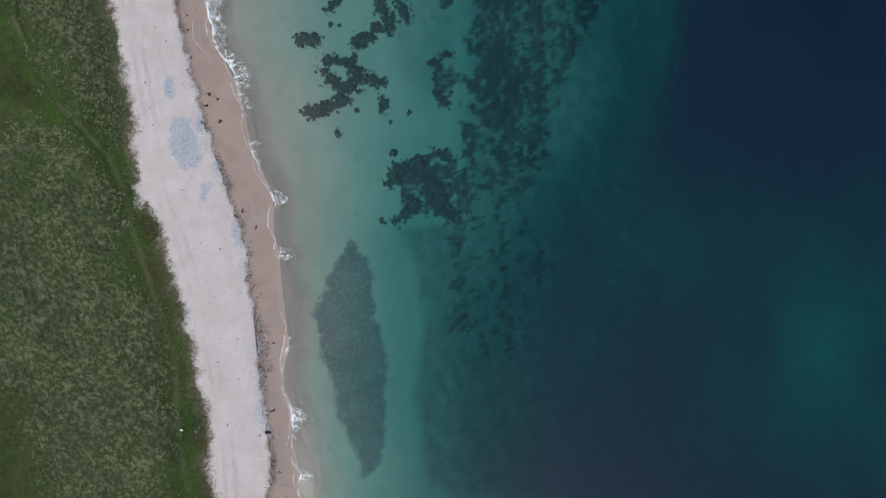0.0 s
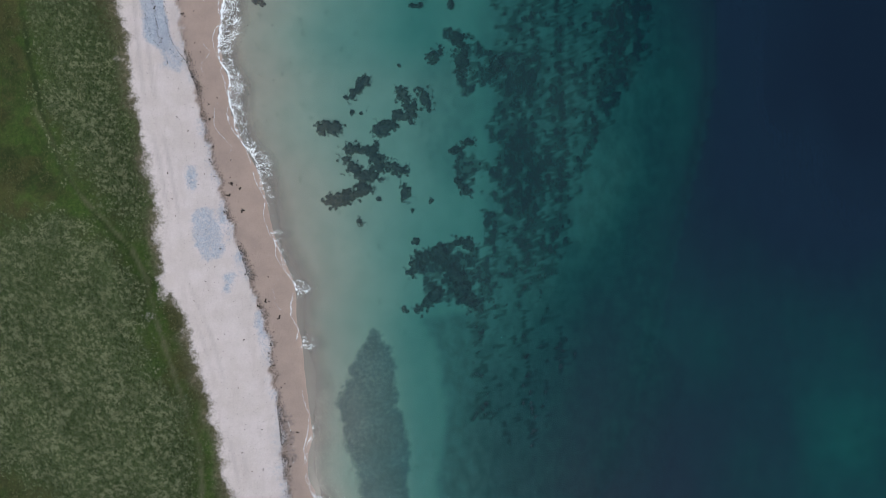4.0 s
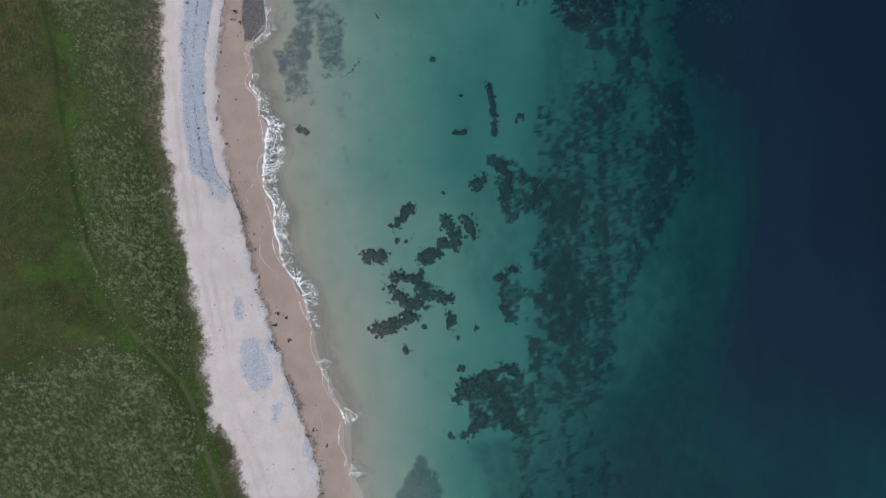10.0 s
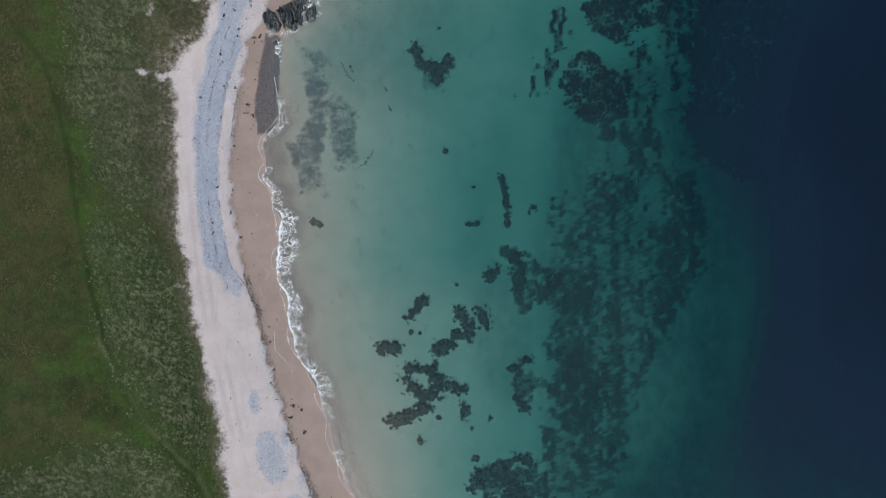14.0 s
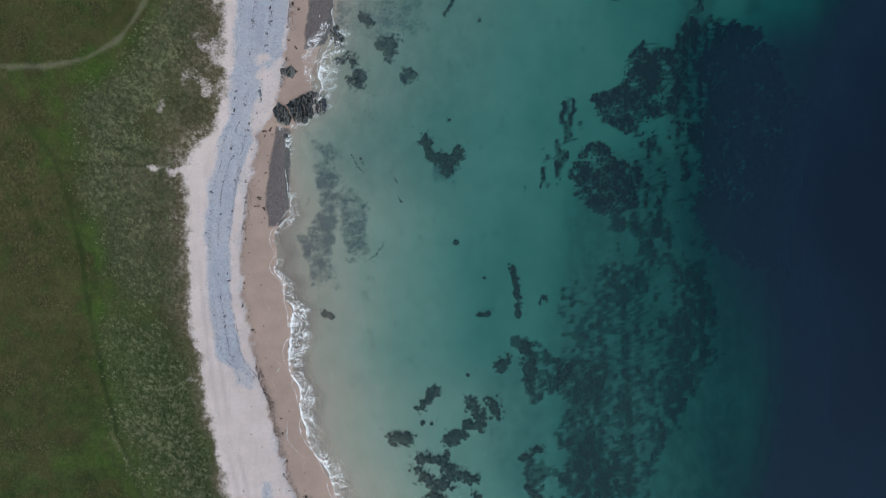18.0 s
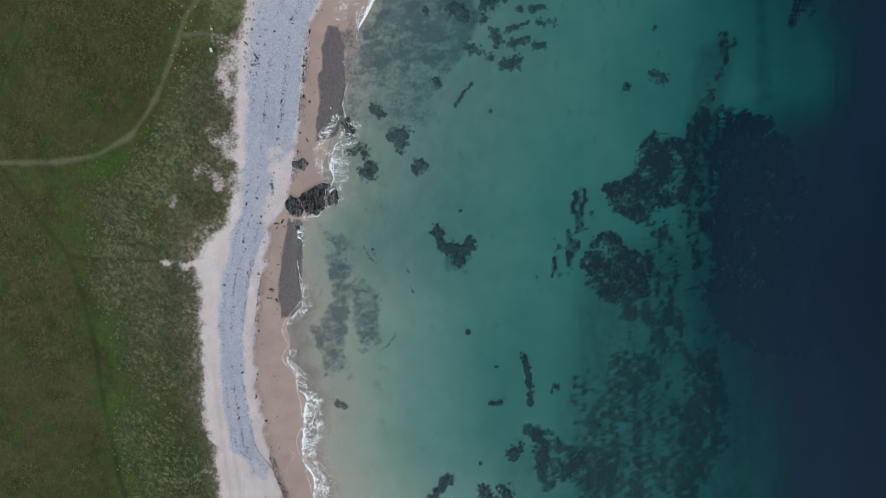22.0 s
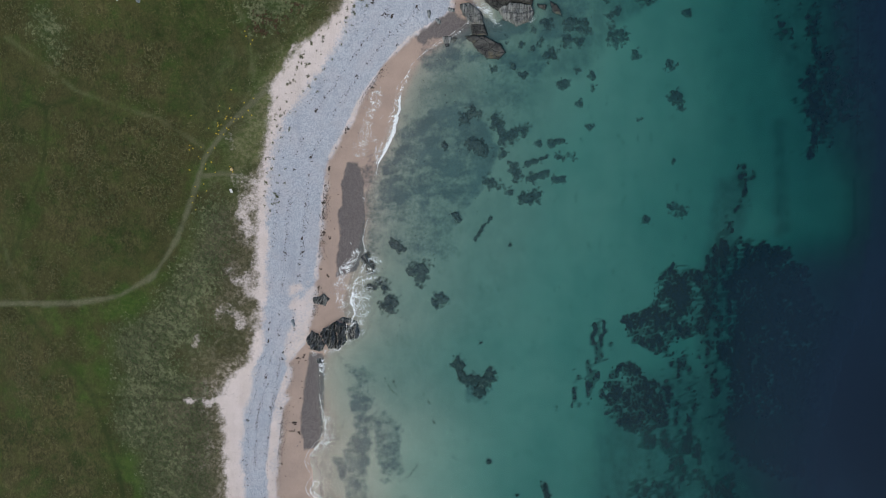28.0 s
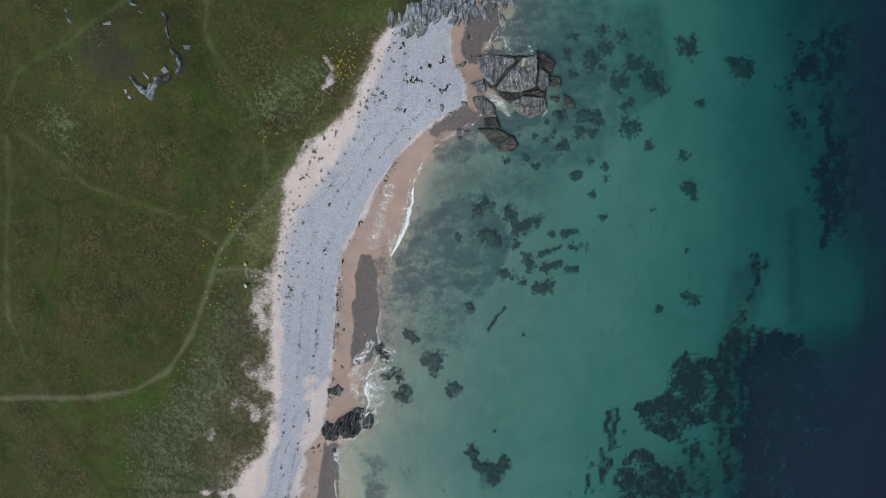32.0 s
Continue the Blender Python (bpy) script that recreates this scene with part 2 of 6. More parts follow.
BARE.append([(-58.4, 98.5)])
BARE.append([(-62.0, 100.0)])
BARE.append([(-58.1, 105.9), (-56.5, 103.9)])
BARE.append([(-55.7, 118.4), (-56.5, 114.7)])
BARE.append([(-58.5, 130.2), (-57.7, 128.3)])
BARE.append([(-54.3, 12.1), (-53.8, 10.2)])
BARE.append([(-55.6, 7.4)])
BARE.append([(-43.7, -26.7)])
BARE.append([(-62.0, 50.5)])
BARE.append([(-64.9, 70.6), (-64.5, 65.9)])
BARE.append([(-48.4, 143.3), (-45.6, 144.6)])
BARE.append([(-49.5, 140.2), (-48.7, 138.3)])
BARE.append([(-49.5, 149.8), (-48.8, 150.0)])
BARE.append([(-44.7, 145.3), (-47.0, 144.9)])
BARE.append([(-65.6, 96.7), (-64.9, 97.7)])
BARE.append([(-62.1, 96.6), (-61.7, 95.8)])
BARE.append([(-58.7, 98.8), (-58.2, 100.2)])
BARE.append([(-58.6, 107.9), (-57.3, 106.9)])
BARE.append([(-60.7, 101.8), (-59.8, 101.7)])
BARE.append([(-63.0, 82.8), (-62.4, 84.2)])
LUSH = []  # brighter, wetter green turf
LUSH.append([(-53.9, 137.3), (-50.9, 141.8), (-47.0, 145.4), (-42.3, 147.5)])
LUSH.append([(-57.4, 123.4), (-58.6, 119.6), (-59.6, 115.9)])
LUSH.append([(-72.7, 35.0), (-70.0, 31.0), (-66.8, 27.1), (-62.3, 22.8), (-59.2, 19.0), (-55.6, 14.3), (-54.7, 10.9)])
LUSH.append([(-58.4, 22.8), (-55.7, 17.7), (-54.5, 13.4)])
LUSH.append([(-77.8, 26.8), (-72.5, 27.6), (-69.0, 25.9)])
LUSH.append([(-55.5, 4.9), (-53.7, 2.4), (-55.3, -1.0)])
LUSH.append([(-47.3, -7.8), (-45.9, -15.1), (-45.4, -22.3), (-44.6, -29.6), (-43.9, -35.9)])
LUSH.append([(-59.8, 18.7), (-56.6, 14.0)])
LUSH.append([(-76.3, 69.7), (-75.0, 63.1), (-73.8, 49.9), (-71.0, 41.4)])
LUSH.append([(-69.3, 29.1), (-63.6, 23.4), (-57.9, 17.7), (-54.7, 12.1)])
LUSH.append([(-65.4, 24.6), (-58.6, 18.0), (-55.1, 10.6), (-53.6, 3.2)])
LUSH.append([(-47.7, -7.8), (-46.7, -15.1), (-46.4, -22.4)])
LUSH.append([(-89.7, 101.7), (-83.8, 88.9), (-71.9, 107.1)])
LUSH.append([(-83.1, 97.7), (-81.7, 89.8)])
LUSH.append([(-40.8, 164.0), (-37.1, 164.7), (-32.6, 165.0)])
LUSH.append([(-63.7, 116.4), (-65.9, 110.7)])
LUSH.append([(-85.6, 36.7), (-78.8, 37.6), (-72.1, 33.8)])
LUSH.append([(-75.0, 26.5), (-68.2, 25.0), (-62.4, 21.8)])
LUSH.append([(-77.0, 76.0), (-76.3, 67.5), (-77.0, 59.8), (-76.7, 54.0)])
LUSH.append([(-76.3, 67.5), (-73.0, 62.0)])
LUSH.append([(-75.9, 42.4), (-74.0, 38.6)])
LUSH.append([(-48.2, 141.8), (-44.3, 145.3), (-40.5, 147.8), (-37.5, 151.0)])
LUSH.append([(-56.9, 136.7), (-53.0, 140.2)])
LUSH.append([(-61.0, 129.4), (-66.4, 118.3)])
LUSH.append([(-60.2, 130.0), (-59.0, 127.2), (-59.6, 124.4)])
LUSH.append([(-81.9, 87.5), (-75.9, 89.3)])
LUSH.append([(-79.2, 98.1), (-80.6, 93.2)])
LUSH.append([(-86.8, 100.2), (-79.2, 100.9), (-75.2, 103.6)])
MARRAM = []  # closed outlines of long dune grass
MARRAM.append([(-94.0, 17.5), (-86.0, 19.0), (-78.7, 20.9), (-71.0, 22.7), (-62.4, 19.9), (-58.0, 13.4), (-55.9, 5.0), (-53.4, -2.3), (-49.1, -7.8), (-48.4, -20.6), (-47.2, -36.8), (-66.8, -37.2), (-68.9, -28.1), (-73.8, -20.9), (-78.0, -18.0), (-94.0, -17.0)])
MARRAM.append([(-72.5, 44.4), (-59.6, 44.3), (-57.0, 33.0), (-54.4, 22.7), (-57.7, 19.9), (-62.5, 25.5), (-68.4, 31.2)])
MARRAM.append([(-75.1, 60.3), (-66.9, 61.1), (-61.3, 52.6), (-58.1, 41.3), (-55.9, 30.0), (-55.0, 20.6), (-59.8, 24.4), (-69.2, 32.9), (-73.4, 41.4), (-75.7, 51.8)])
MARRAM.append([(-79.8, 92.2), (-61.7, 88.1), (-61.0, 75.1), (-60.7, 62.9), (-70.7, 62.1), (-74.9, 70.6), (-78.1, 82.8)])
MARRAM.append([(-78.8, 97.6), (-70.1, 104.1), (-64.8, 112.6), (-60.2, 119.1), (-58.0, 116.2), (-59.3, 110.5), (-62.9, 104.9), (-64.2, 99.2), (-68.9, 93.5), (-73.0, 88.7), (-78.9, 88.8)])
MARRAM.append([(-53.2, 152.9), (-46.6, 156.3), (-44.9, 152.6), (-50.6, 149.2), (-53.4, 149.3)])
MARRAM.append([(-88.8, 151.6), (-85.3, 148.8), (-87.4, 146.1), (-89.6, 148.5)])
PEBBLE_SPOTS = []
PEBBLE_SPOTS.append(([(-49.8, 31.7), (-49.4, 28.8)], 1.4))
PEBBLE_SPOTS.append(([(-47.6, 23.6), (-46.9, 20.7), (-46.3, 18.4)], 2.2))
PEBBLE_SPOTS.append(([(-41.2, 17.4)], 1.3))
PEBBLE_SPOTS.append(([(-43.2, 13.6), (-43.4, 11.7)], 0.9))
PEBBLE_SPOTS.append(([(-38.2, 7.5), (-37.5, 4.7)], 1.1))
PEBBLE_SPOTS.append(([(-44.7, 24.5), (-44.3, 23.6)], 1.0))
PEBBLE_SPOTS.append(([(-54.0, 52.5), (-53.1, 49.9)], 1.8))
SAND_IN_SHINGLE = [([(-46.3, 102.9), (-48.0, 99.1), (-49.2, 93.2)], 2.6), ([(-48.4, 104.3), (-48.6, 101.5)], 1.0)]
WET_BAND = [  # dark gravel bared at the water's edge
    [(-39.6, 125.7), (-38.1, 125.6), (-37.5, 121.6), (-37.4, 115.8), (-37.8, 111.0), (-39.3, 107.2), (-42.1, 106.3), (-41.7, 110.2), (-41.1, 114.0), (-41.3, 117.4), (-40.6, 118.3), (-40.7, 122.1)],
    [(-47.2, 93.1), (-45.6, 92.7), (-45.5, 87.0), (-45.9, 80.2), (-47.4, 76.1), (-48.8, 76.3), (-49.3, 80.3), (-48.3, 88.1)]]
WET_GRAVEL = []
WET_GRAVEL.append(([(-26.1, 147.8), (-22.8, 148.0), (-20.0, 147.4)], 1.9))
WET_GRAVEL.append(([(-34.1, -8.0), (-33.0, -13.7), (-32.7, -16.5)], 0.9))
WET_GRAVEL.append(([(-18.1, 163.4), (-18.9, 161.1), (-19.6, 158.9)], 2.0))
WET_GRAVEL.append(([(-16.6, 165.2), (-15.9, 161.5)], 1.7))
WET_GRAVEL.append(([(-16.9, 148.1), (-13.4, 147.0), (-9.6, 148.3)], 1.6))
WET_GRAVEL.append(([(-20.0, 146.1), (-18.6, 147.2)], 1.0))
WET_GRAVEL.append(([(-23.3, 147.5), (-26.2, 145.5)], 0.8))
BED_GRAVEL_SHADE = []  # stony ground under the water; one patch holds a reef's shading


def stony(close, *ring):
    BED_GRAVEL_SHADE.append((list(ring), close))


stony(0.52, (-37.5, 124.7), (-34.6, 127.9), (-31.1, 132.3), (-20.7, 132.0), (-21.4, 109.1), (-28.1, 106.6), (-37.3, 109.5), (-37.7, 118.1))
stony(0.80, (-19.8, 5.9), (-16.2, 1.6), (-14.9, -6.1), (-13.1, -15.5), (-12.6, -25.0), (-13.7, -33.5), (-17.0, -35.4), (-19.9, -28.9), (-21.9, -21.3), (-23.7, -13.8), (-25.3, -6.6), (-22.1, 0.6))
stony(0.82, (-37.6, 90.8), (-37.2, 84.0), (-36.9, 76.2), (-37.6, 66.3), (-42.0, 65.5), (-42.8, 74.3), (-41.2, 82.1), (-42.0, 86.0), (-40.5, 89.9))
stony(0.74, (-36.3, 82.0), (-32.5, 79.5), (-31.4, 75.1), (-32.4, 71.0), (-36.1, 69.9), (-37.0, 74.2))
stony(0.60, (-33.0, 124.3), (-26.2, 123.3), (-24.4, 117.5), (-22.5, 114.6), (-27.4, 112.7), (-34.1, 115.6))
stony(0.85, (-29.5, 132.9), (-18.5, 134.8), (-15.2, 131.5), (-14.4, 122.8), (-19.9, 119.1), (-29.6, 118.0), (-34.4, 119.6), (-32.2, 126.2))
stony(0.45, (-27.9, 139.4), (-13.5, 142.5), (-6.8, 138.8), (-10.0, 133.5), (-23.2, 134.2), (-28.0, 135.2))
stony(0.74, (-13.9, 168.4), (2.5, 167.6), (2.1, 145.1), (-6.8, 145.6), (-5.6, 157.5), (-10.2, 158.8), (-14.5, 158.3))
stony(0.72, (-25.3, 146.2), (-13.9, 143.9), (-4.5, 142.0), (-6.6, 140.0), (-16.0, 141.3), (-24.6, 139.6), (-27.4, 140.6))
# blue-grey shading beside the reef, put into the stony bed colour
stony(0.62, (-24.0, 89.5), (-22.0, 86.6), (-19.6, 84.4), (-17.2, 84.6), (-16.8, 87.0), (-19.8, 88.2))
stony(0.45, (-42.3, 92.3), (-35.5, 89.2), (-37.5, 84.4), (-41.4, 86.5))
BED_STAIN = []  # weedy, darker strips of bed before the kelp
BED_STAIN.append([(-12.4, 48.2), (-9.5, 51.6), (-4.1, 53.5), (-1.7, 48.1), (-1.3, 41.3), (-2.8, 28.7), (-6.6, 29.6), (-10.0, 32.1), (-12.5, 37.5)])
BED_STAIN.append([(-10.5, 6.4), (-7.8, -1.3), (-6.7, -11.8), (-8.1, -19.4), (-5.6, -38.3), (31.0, -37.6), (34.0, -2.0), (17.1, 17.1), (-2.1, 8.4)])
BED_STAIN.append([(-41.4, 81.8), (-19.6, 81.4), (-12.2, 100.3), (-5.1, 117.7), (-4.6, 138.8), (-25.3, 144.3), (-33.8, 123.5), (-38.9, 105.9)])
BED_STAIN.append([(-14.2, 167.1), (12.6, 165.9), (13.4, 152.1), (6.8, 147.7), (0.1, 138.6), (-4.6, 138.8), (-14.0, 141.0), (-18.6, 145.0), (-6.2, 150.1), (-7.9, 159.4)])
BED_STAIN.append([(3.0, 78.3), (32.0, 77.8), (34.8, 52.6), (31.8, 27.4), (9.7, 26.5), (0.0, 40.2), (3.0, 57.7)])
BED_STAIN.append([(4.8, 85.2), (24.1, 90.7), (29.7, 51.9), (30.6, 5.1), (-1.4, 4.8), (0.7, 32.4), (-1.2, 52.1)])
BED_STAIN.append([(23.3, 120.5), (28.1, 123.3), (29.0, 116.5), (25.1, 108.7), (21.3, 104.9), (22.3, 112.7)])
BED_STAIN.append([(33.3, 168.0), (60.0, 168.0), (60.0, 128.0), (46.0, 122.0), (38.0, 134.0), (31.0, 146.0)])
BED_STAIN.append([(18.0, 97.0), (20.6, 105.0), (23.5, 114.0), (26.6, 123.5), (29.5, 122.5), (28.2, 115.0), (26.4, 108.0), (25.0, 96.0), (21.5, 88.0)])
BED_STAIN.append([(33.0, 131.0), (34.8, 131.0), (35.2, 112.0), (33.2, 111.0)])
KELP = []  # weed beds on the deeper ground


def weed_bed(close, streaky, soft, *ring):
    """One bed: how closed it is, how far it runs in streaks, how softly it ends, and its outline."""
    KELP.append((list(ring), close, streaky, soft))


weed_bed(0.53, 0.15, 1.6, (11.1, 105.8), (17.4, 106.4), (21.2, 103.7), (22.1, 98.4), (19.7, 92.7), (12.9, 91.8), (8.1, 94.8), (7.2, 97.7), (10.6, 99.6), (11.1, 103.4))
weed_bed(0.57, 0.10, 1.6, (4.2, 88.1), (7.1, 90.0), (11.0, 86.1), (14.8, 83.1), (14.8, 78.2), (8.9, 77.8), (4.1, 79.4), (2.2, 83.3))
weed_bed(0.26, 0.90, 2.0, (-2.6, 89.2), (1.4, 96.9), (5.2, 95.8), (4.2, 89.1), (1.2, 80.4), (-4.6, 81.5))
weed_bed(0.40, 0.60, 3.0, (12.9, 92.8), (20.7, 92.7), (21.6, 81.0), (20.6, 73.2), (10.9, 73.4), (8.9, 77.3), (14.8, 78.2))
weed_bed(0.76, 0.35, 4.5, (27.0, 110.4), (31.3, 109.6), (38.5, 105.8), (40.2, 100.1), (45.2, 95.6), (50.9, 93.5), (64.0, 80.0), (56.0, 68.0), (44.0, 65.0), (33.4, 70.0), (26.6, 73.2), (24.8, 79.0), (27.0, 84.0), (24.2, 90.6), (27.2, 97.0), (25.6, 103.2))
weed_bed(0.36, 0.70, 3.0, (18.6, 101.2), (21.5, 106.1), (23.5, 112.8), (25.5, 116.7), (27.4, 123.4), (29.4, 122.3), (28.3, 116.6), (26.4, 111.8), (24.4, 103.0))
weed_bed(0.32, 0.50, 3.0, (18.6, 101.2), (24.6, 109.0), (25.0, 95.0), (24.0, 74.0), (20.0, 74.0), (20.5, 90.0))
weed_bed(0.32, 0.75, 3.5, (2.0, 64.7), (10.9, 75.4), (22.6, 76.2), (27.9, 67.1), (25.7, 51.3), (18.3, 35.6), (0.6, 35.8), (-0.1, 53.8))
weed_bed(0.40, 0.60, 3.0, (18.0, 66.0), (24.0, 70.0), (29.0, 64.0), (28.0, 52.0), (24.0, 46.0), (19.0, 50.0))
weed_bed(0.41, 0.30, 2.5, (-6.6, 56.1), (0.2, 53.1), (5.1, 55.0), (9.5, 51.1), (9.0, 43.2), (0.2, 45.3), (-6.6, 47.3))
weed_bed(0.35, 0.65, 2.5, (1.3, 53.1), (10.0, 51.1), (17.9, 54.2), (19.7, 43.3), (15.8, 27.8), (12.0, 14.2), (0.3, 12.3), (-0.2, 27.8), (-0.6, 39.4))
weed_bed(0.52, 0.40, 2.5, (0.8, 39.4), (7.1, 40.4), (11.5, 35.5), (10.5, 26.8), (6.2, 19.9), (0.3, 23.8))
weed_bed(0.44, 0.60, 2.0, (-4.5, 56.0), (-0.6, 55.0), (-1.0, 44.2), (-5.5, 43.2))
weed_bed(0.45, 0.40, 2.0, (-6.4, 35.5), (-1.6, 37.5), (-0.2, 27.8), (-4.5, 28.0))
weed_bed(0.16, 0.60, 4.0, (-4.5, 16.2), (12.0, 16.2), (15.0, 0.5), (11.1, -17.3), (-3.5, -12.0))
weed_bed(0.45, 0.30, 1.6, (-11.7, 17.5), (-6.8, 19.0), (-1.8, 17.6), (1.4, 9.6), (-6.0, 8.6), (-10.8, 8.6))
weed_bed(0.52, 0.30, 3.5, (36.2, 132.7), (38.2, 140.3), (44.7, 143.6), (49.6, 139.2), (49.2, 132.4), (44.8, 129.6), (41.2, 122.9), (38.6, 124.0), (39.2, 130.7))
weed_bed(0.22, 0.30, 7.0, (34.3, 163.9), (53.5, 163.0), (54.1, 130.0), (44.5, 128.1), (36.5, 141.1), (31.4, 146.2))

xs = np.concatenate([[-2600, -1500, -800, -450, -280, -200, -160, -135], np.arange(-118.0, -20.0, 0.4), np.arange(-20.0, 76.0, 0.8), [80, 90, 110, 150, 220, 350, 600, 1100, 2600]])
ys = np.concatenate([[-2600, -1400, -700, -350, -180, -110, -80, -64], np.arange(-52.0, 188.0, 0.4), [192, 200, 215, 240, 290, 400, 700, 1300, 2600]])
GX, GY = np.meshgrid(xs, ys)
GZ = ground_height(GX, GY)


def y_south(line):
    return line[0][1] < 0


def zones(x, y):
    """Cover of the ground, each 0..1."""
    rag = (fractal(x, y, 5.0, 21) - 0.5) * 2.0
    fine = (fractal(x, y, 1.6, 22, 3) - 0.5) * 2.0
    g, sl, st, w = grass_line(y), shingle_line(y), strand_line(y), water_line(y)
    z = {}
    grass = step(-1.5, 2.6, g - x + 1.3 * rag + 0.9 * fine)
    for k, line in enumerate(BARE):
        grass = grass * (1 - (0.32 if k else 1.0) * step(1.4 if k else 2.3, 0.0, away(x, y, line) + (1.6 if k else 1.2) * rag + (1.0 if k else 1.8) * fine))
    for line in SAND_EXIT:
        grass = grass * (1 - 0.46 * step(0.55, 0.0, away(x, y, line) + 0.7 * fine + 0.4 * rag))
    z["grass"] = grass
    z["edge"] = step(3.2 + 3.3 * step(45, 70, y) - 3.0 * step(110, 124, y), 0.3, g - x + 2.4 * rag)
    z["bed"] = step(0.5 - 1.2 * step(75, 90, y), 5.0 - 3.4 * step(75, 90, y), x - w + 1.5 * rag)
    stain = np.zeros_like(x)
    for k, ring in enumerate(BED_STAIN):
        wide = (2.2, 1.2, 7.0, 1.2, 3.5, 3.5, 1.2, 3.0, 1.5, 1.0)[k]
        stain = np.maximum(stain, (0.5 + 0.5 * step(124, 140, y) if k == 2 else 0.6 if k == 0 else 1.0) * step(-wide, wide, inside(x, y, ring) + 0.8 * rag + 0.5 * fine))
    z["stain"] = stain
    z["sparse"] = step(15.0, 3.0, g - x + 5.5 * rag) * step(50, 86, y + 8 * rag) * (1 - 0.7 * step(112, 126, y))
    mar = np.zeros_like(x)
    for ring in MARRAM:
        mar = np.maximum(mar, step(-3.5, 3.0, inside(x, y, ring) + 3.2 * rag))
    z["marram"] = mar
    z["straw"] = mar * step(52, 82, y + 6 * rag) * step(126, 114, y)  # paler, drier growth behind the shingle
    lush = np.zeros_like(x)
    for line in LUSH:
        lush = np.maximum(lush, 0.66 * step(4.6, -0.5, away(x, y, line) + 3.4 * rag + 1.2 * fine))
    trail = step(0.66, 0.12, away(x, y, TRACK[0]) + 0.3 * fine)
    trail = np.maximum(trail, 0.8 * step(0.5, 0.1, away(x, y, TRAILS[4]) + 0.3 * fine))
    for line in TRAILS:
        lush = np.maximum(lush, 0.4 * step(2.2, 0.4, away(x, y, line) + 0.9 * rag))
    z["lush"] = lush
    z["track"] = trail
    field = np.zeros_like(x)
    for ring in FIELDS:
        field = np.maximum(field, step(-2.5, 2.0, inside(x, y, ring) + 2.2 * rag + 0.8 * fine))
    z["meadow"] = step(-1.6, 1.2, inside(x, y, MEADOW) + 1.6 * rag + 1.0 * fine) * (0.6 + 0.4 * step(0.35, 0.6, fractal(x, y, 2.4, 37)))
    z["heath"] = np.maximum(np.maximum(0.95 * field, 0.35 * step(92, 124, y + 14 * rag) * step(2, 8, g - x)), 0.5 * step(-78, -86, x + 5 * rag) * step(28, 44, y + 6 * rag))
    # darker grey-green turf on top of the hillock
    z["dark_turf"] = step(5.6, 0.8, away(x, y, [(-78.1, 161.3), (-76.4, 159.5), (-75.1, 158.5)]) + 2.5 * rag)
    thin, pale = np.zeros_like(x), np.zeros_like(x)
    for line in TRAILS[4:]:
        pale = np.maximum(pale, step(0.52, 0.06, away(x, y, line) + 0.45 * fine) * (0.45 + 0.55 * step(0.35, 0.6, fractal(x, y, 8, 36))))
    z["pale"] = pale
    for line in TRAILS[:4]:
        thin = np.maximum(thin, step(0.60, 0.1, away(x, y, line) + 0.2 * fine))
    z["trail"] = thin * (0.6 + 0.4 * step(0.4, 0.6, fractal(x, y, 14, 31)))
    rut = np.maximum(step(0.5, 0.1, np.abs(x - g - 1.3)), step(0.5, 0.1, np.abs(x - g - 2.9)))
    z["rut"] = rut * step(0.35, 0.6, fractal(x, y, 12, 35)) * step(75, 60, y)
    north = step(47.0, 49.5, y + 1.5 * rag)
    sh = step(-1.9 - 2.2 * step(112, 122, y) * step(156, 146, y), 1.2, x - sl + 0.6 * rag + 0.5 * fine) * north * step(-0.1, 0.6, st - x - 0.3 + 0.4 * fine - 1.4 * step(93, 84, y))
    for line, r in PEBBLE_SPOTS:
        sh = np.maximum(sh, 0.62 * step(r + 0.8, r - 0.9, away(x, y, line) + 0.9 * fine + 0.4 * rag))
    for line, r in SAND_IN_SHINGLE:
        sh = sh * (1 - 0.62 * step(r + 0.9, r - 0.8, away(x, y, line) + 1.2 * fine + 1.7 * rag))
    z["shingle"] = np.maximum(sh, 0.42 * step(2.6, 0.2, st - x + 2.2 * rag + 0.8 * fine))
    z["wet"] = step(-0.35, 0.25, x - st + 0.9 * fine + 0.9 * rag * step(60, 40, y))
    band = 0.30 + 0.14 * step(50, 40, y) + 0.9 * (fractal(x * 0.3, y, 6.0, 25, 3) - 0.35)  # drift litter along the strand
    z["wrack"] = step(0.0, 0.35, band - np.abs(x - st - 0.25 + 0.7 * fine + 0.5 * rag * step(60, 40, y))) * (1 - 0.88 * step(45, 60, y)) * step(0.1, 0.3, band)
    gr = np.zeros_like(x)
    for line, r in WET_GRAVEL:
        gr = np.maximum(gr, (0.45 if y_south(line) else 1.0) * step(r + 0.45, r - 0.45, away(x, y, line) + 0.8 * fine + 0.5 * rag))
    for ring in WET_BAND:
        gr = np.maximum(gr, step(-0.4, 0.3, np.maximum(inside(x, y, ring), inside(x - 0.5, y, ring)) + 0.35 * fine))
    gaps = 0.68 + 0.95 * (fractal(x, y, 2.6, 23, 4) - 0.35) + 0.55 * (vnoise(x * 0.7, y * 1.5, 0.9, 26) - 0.5)
    for ring, close in BED_GRAVEL_SHADE:
        calm = ring[0][1] < 20  # the southern patch is closed and ends cleanly
        gr = np.maximum(gr, np.minimum(1.0, close * (0.95 if calm else gaps)) * step(-0.9, 0.9, inside(x, y, ring) + (0.7 if calm else 2.6) * rag + (1.0 if calm else 1.2) * fine))
    z["gravel"] = gr
    return z


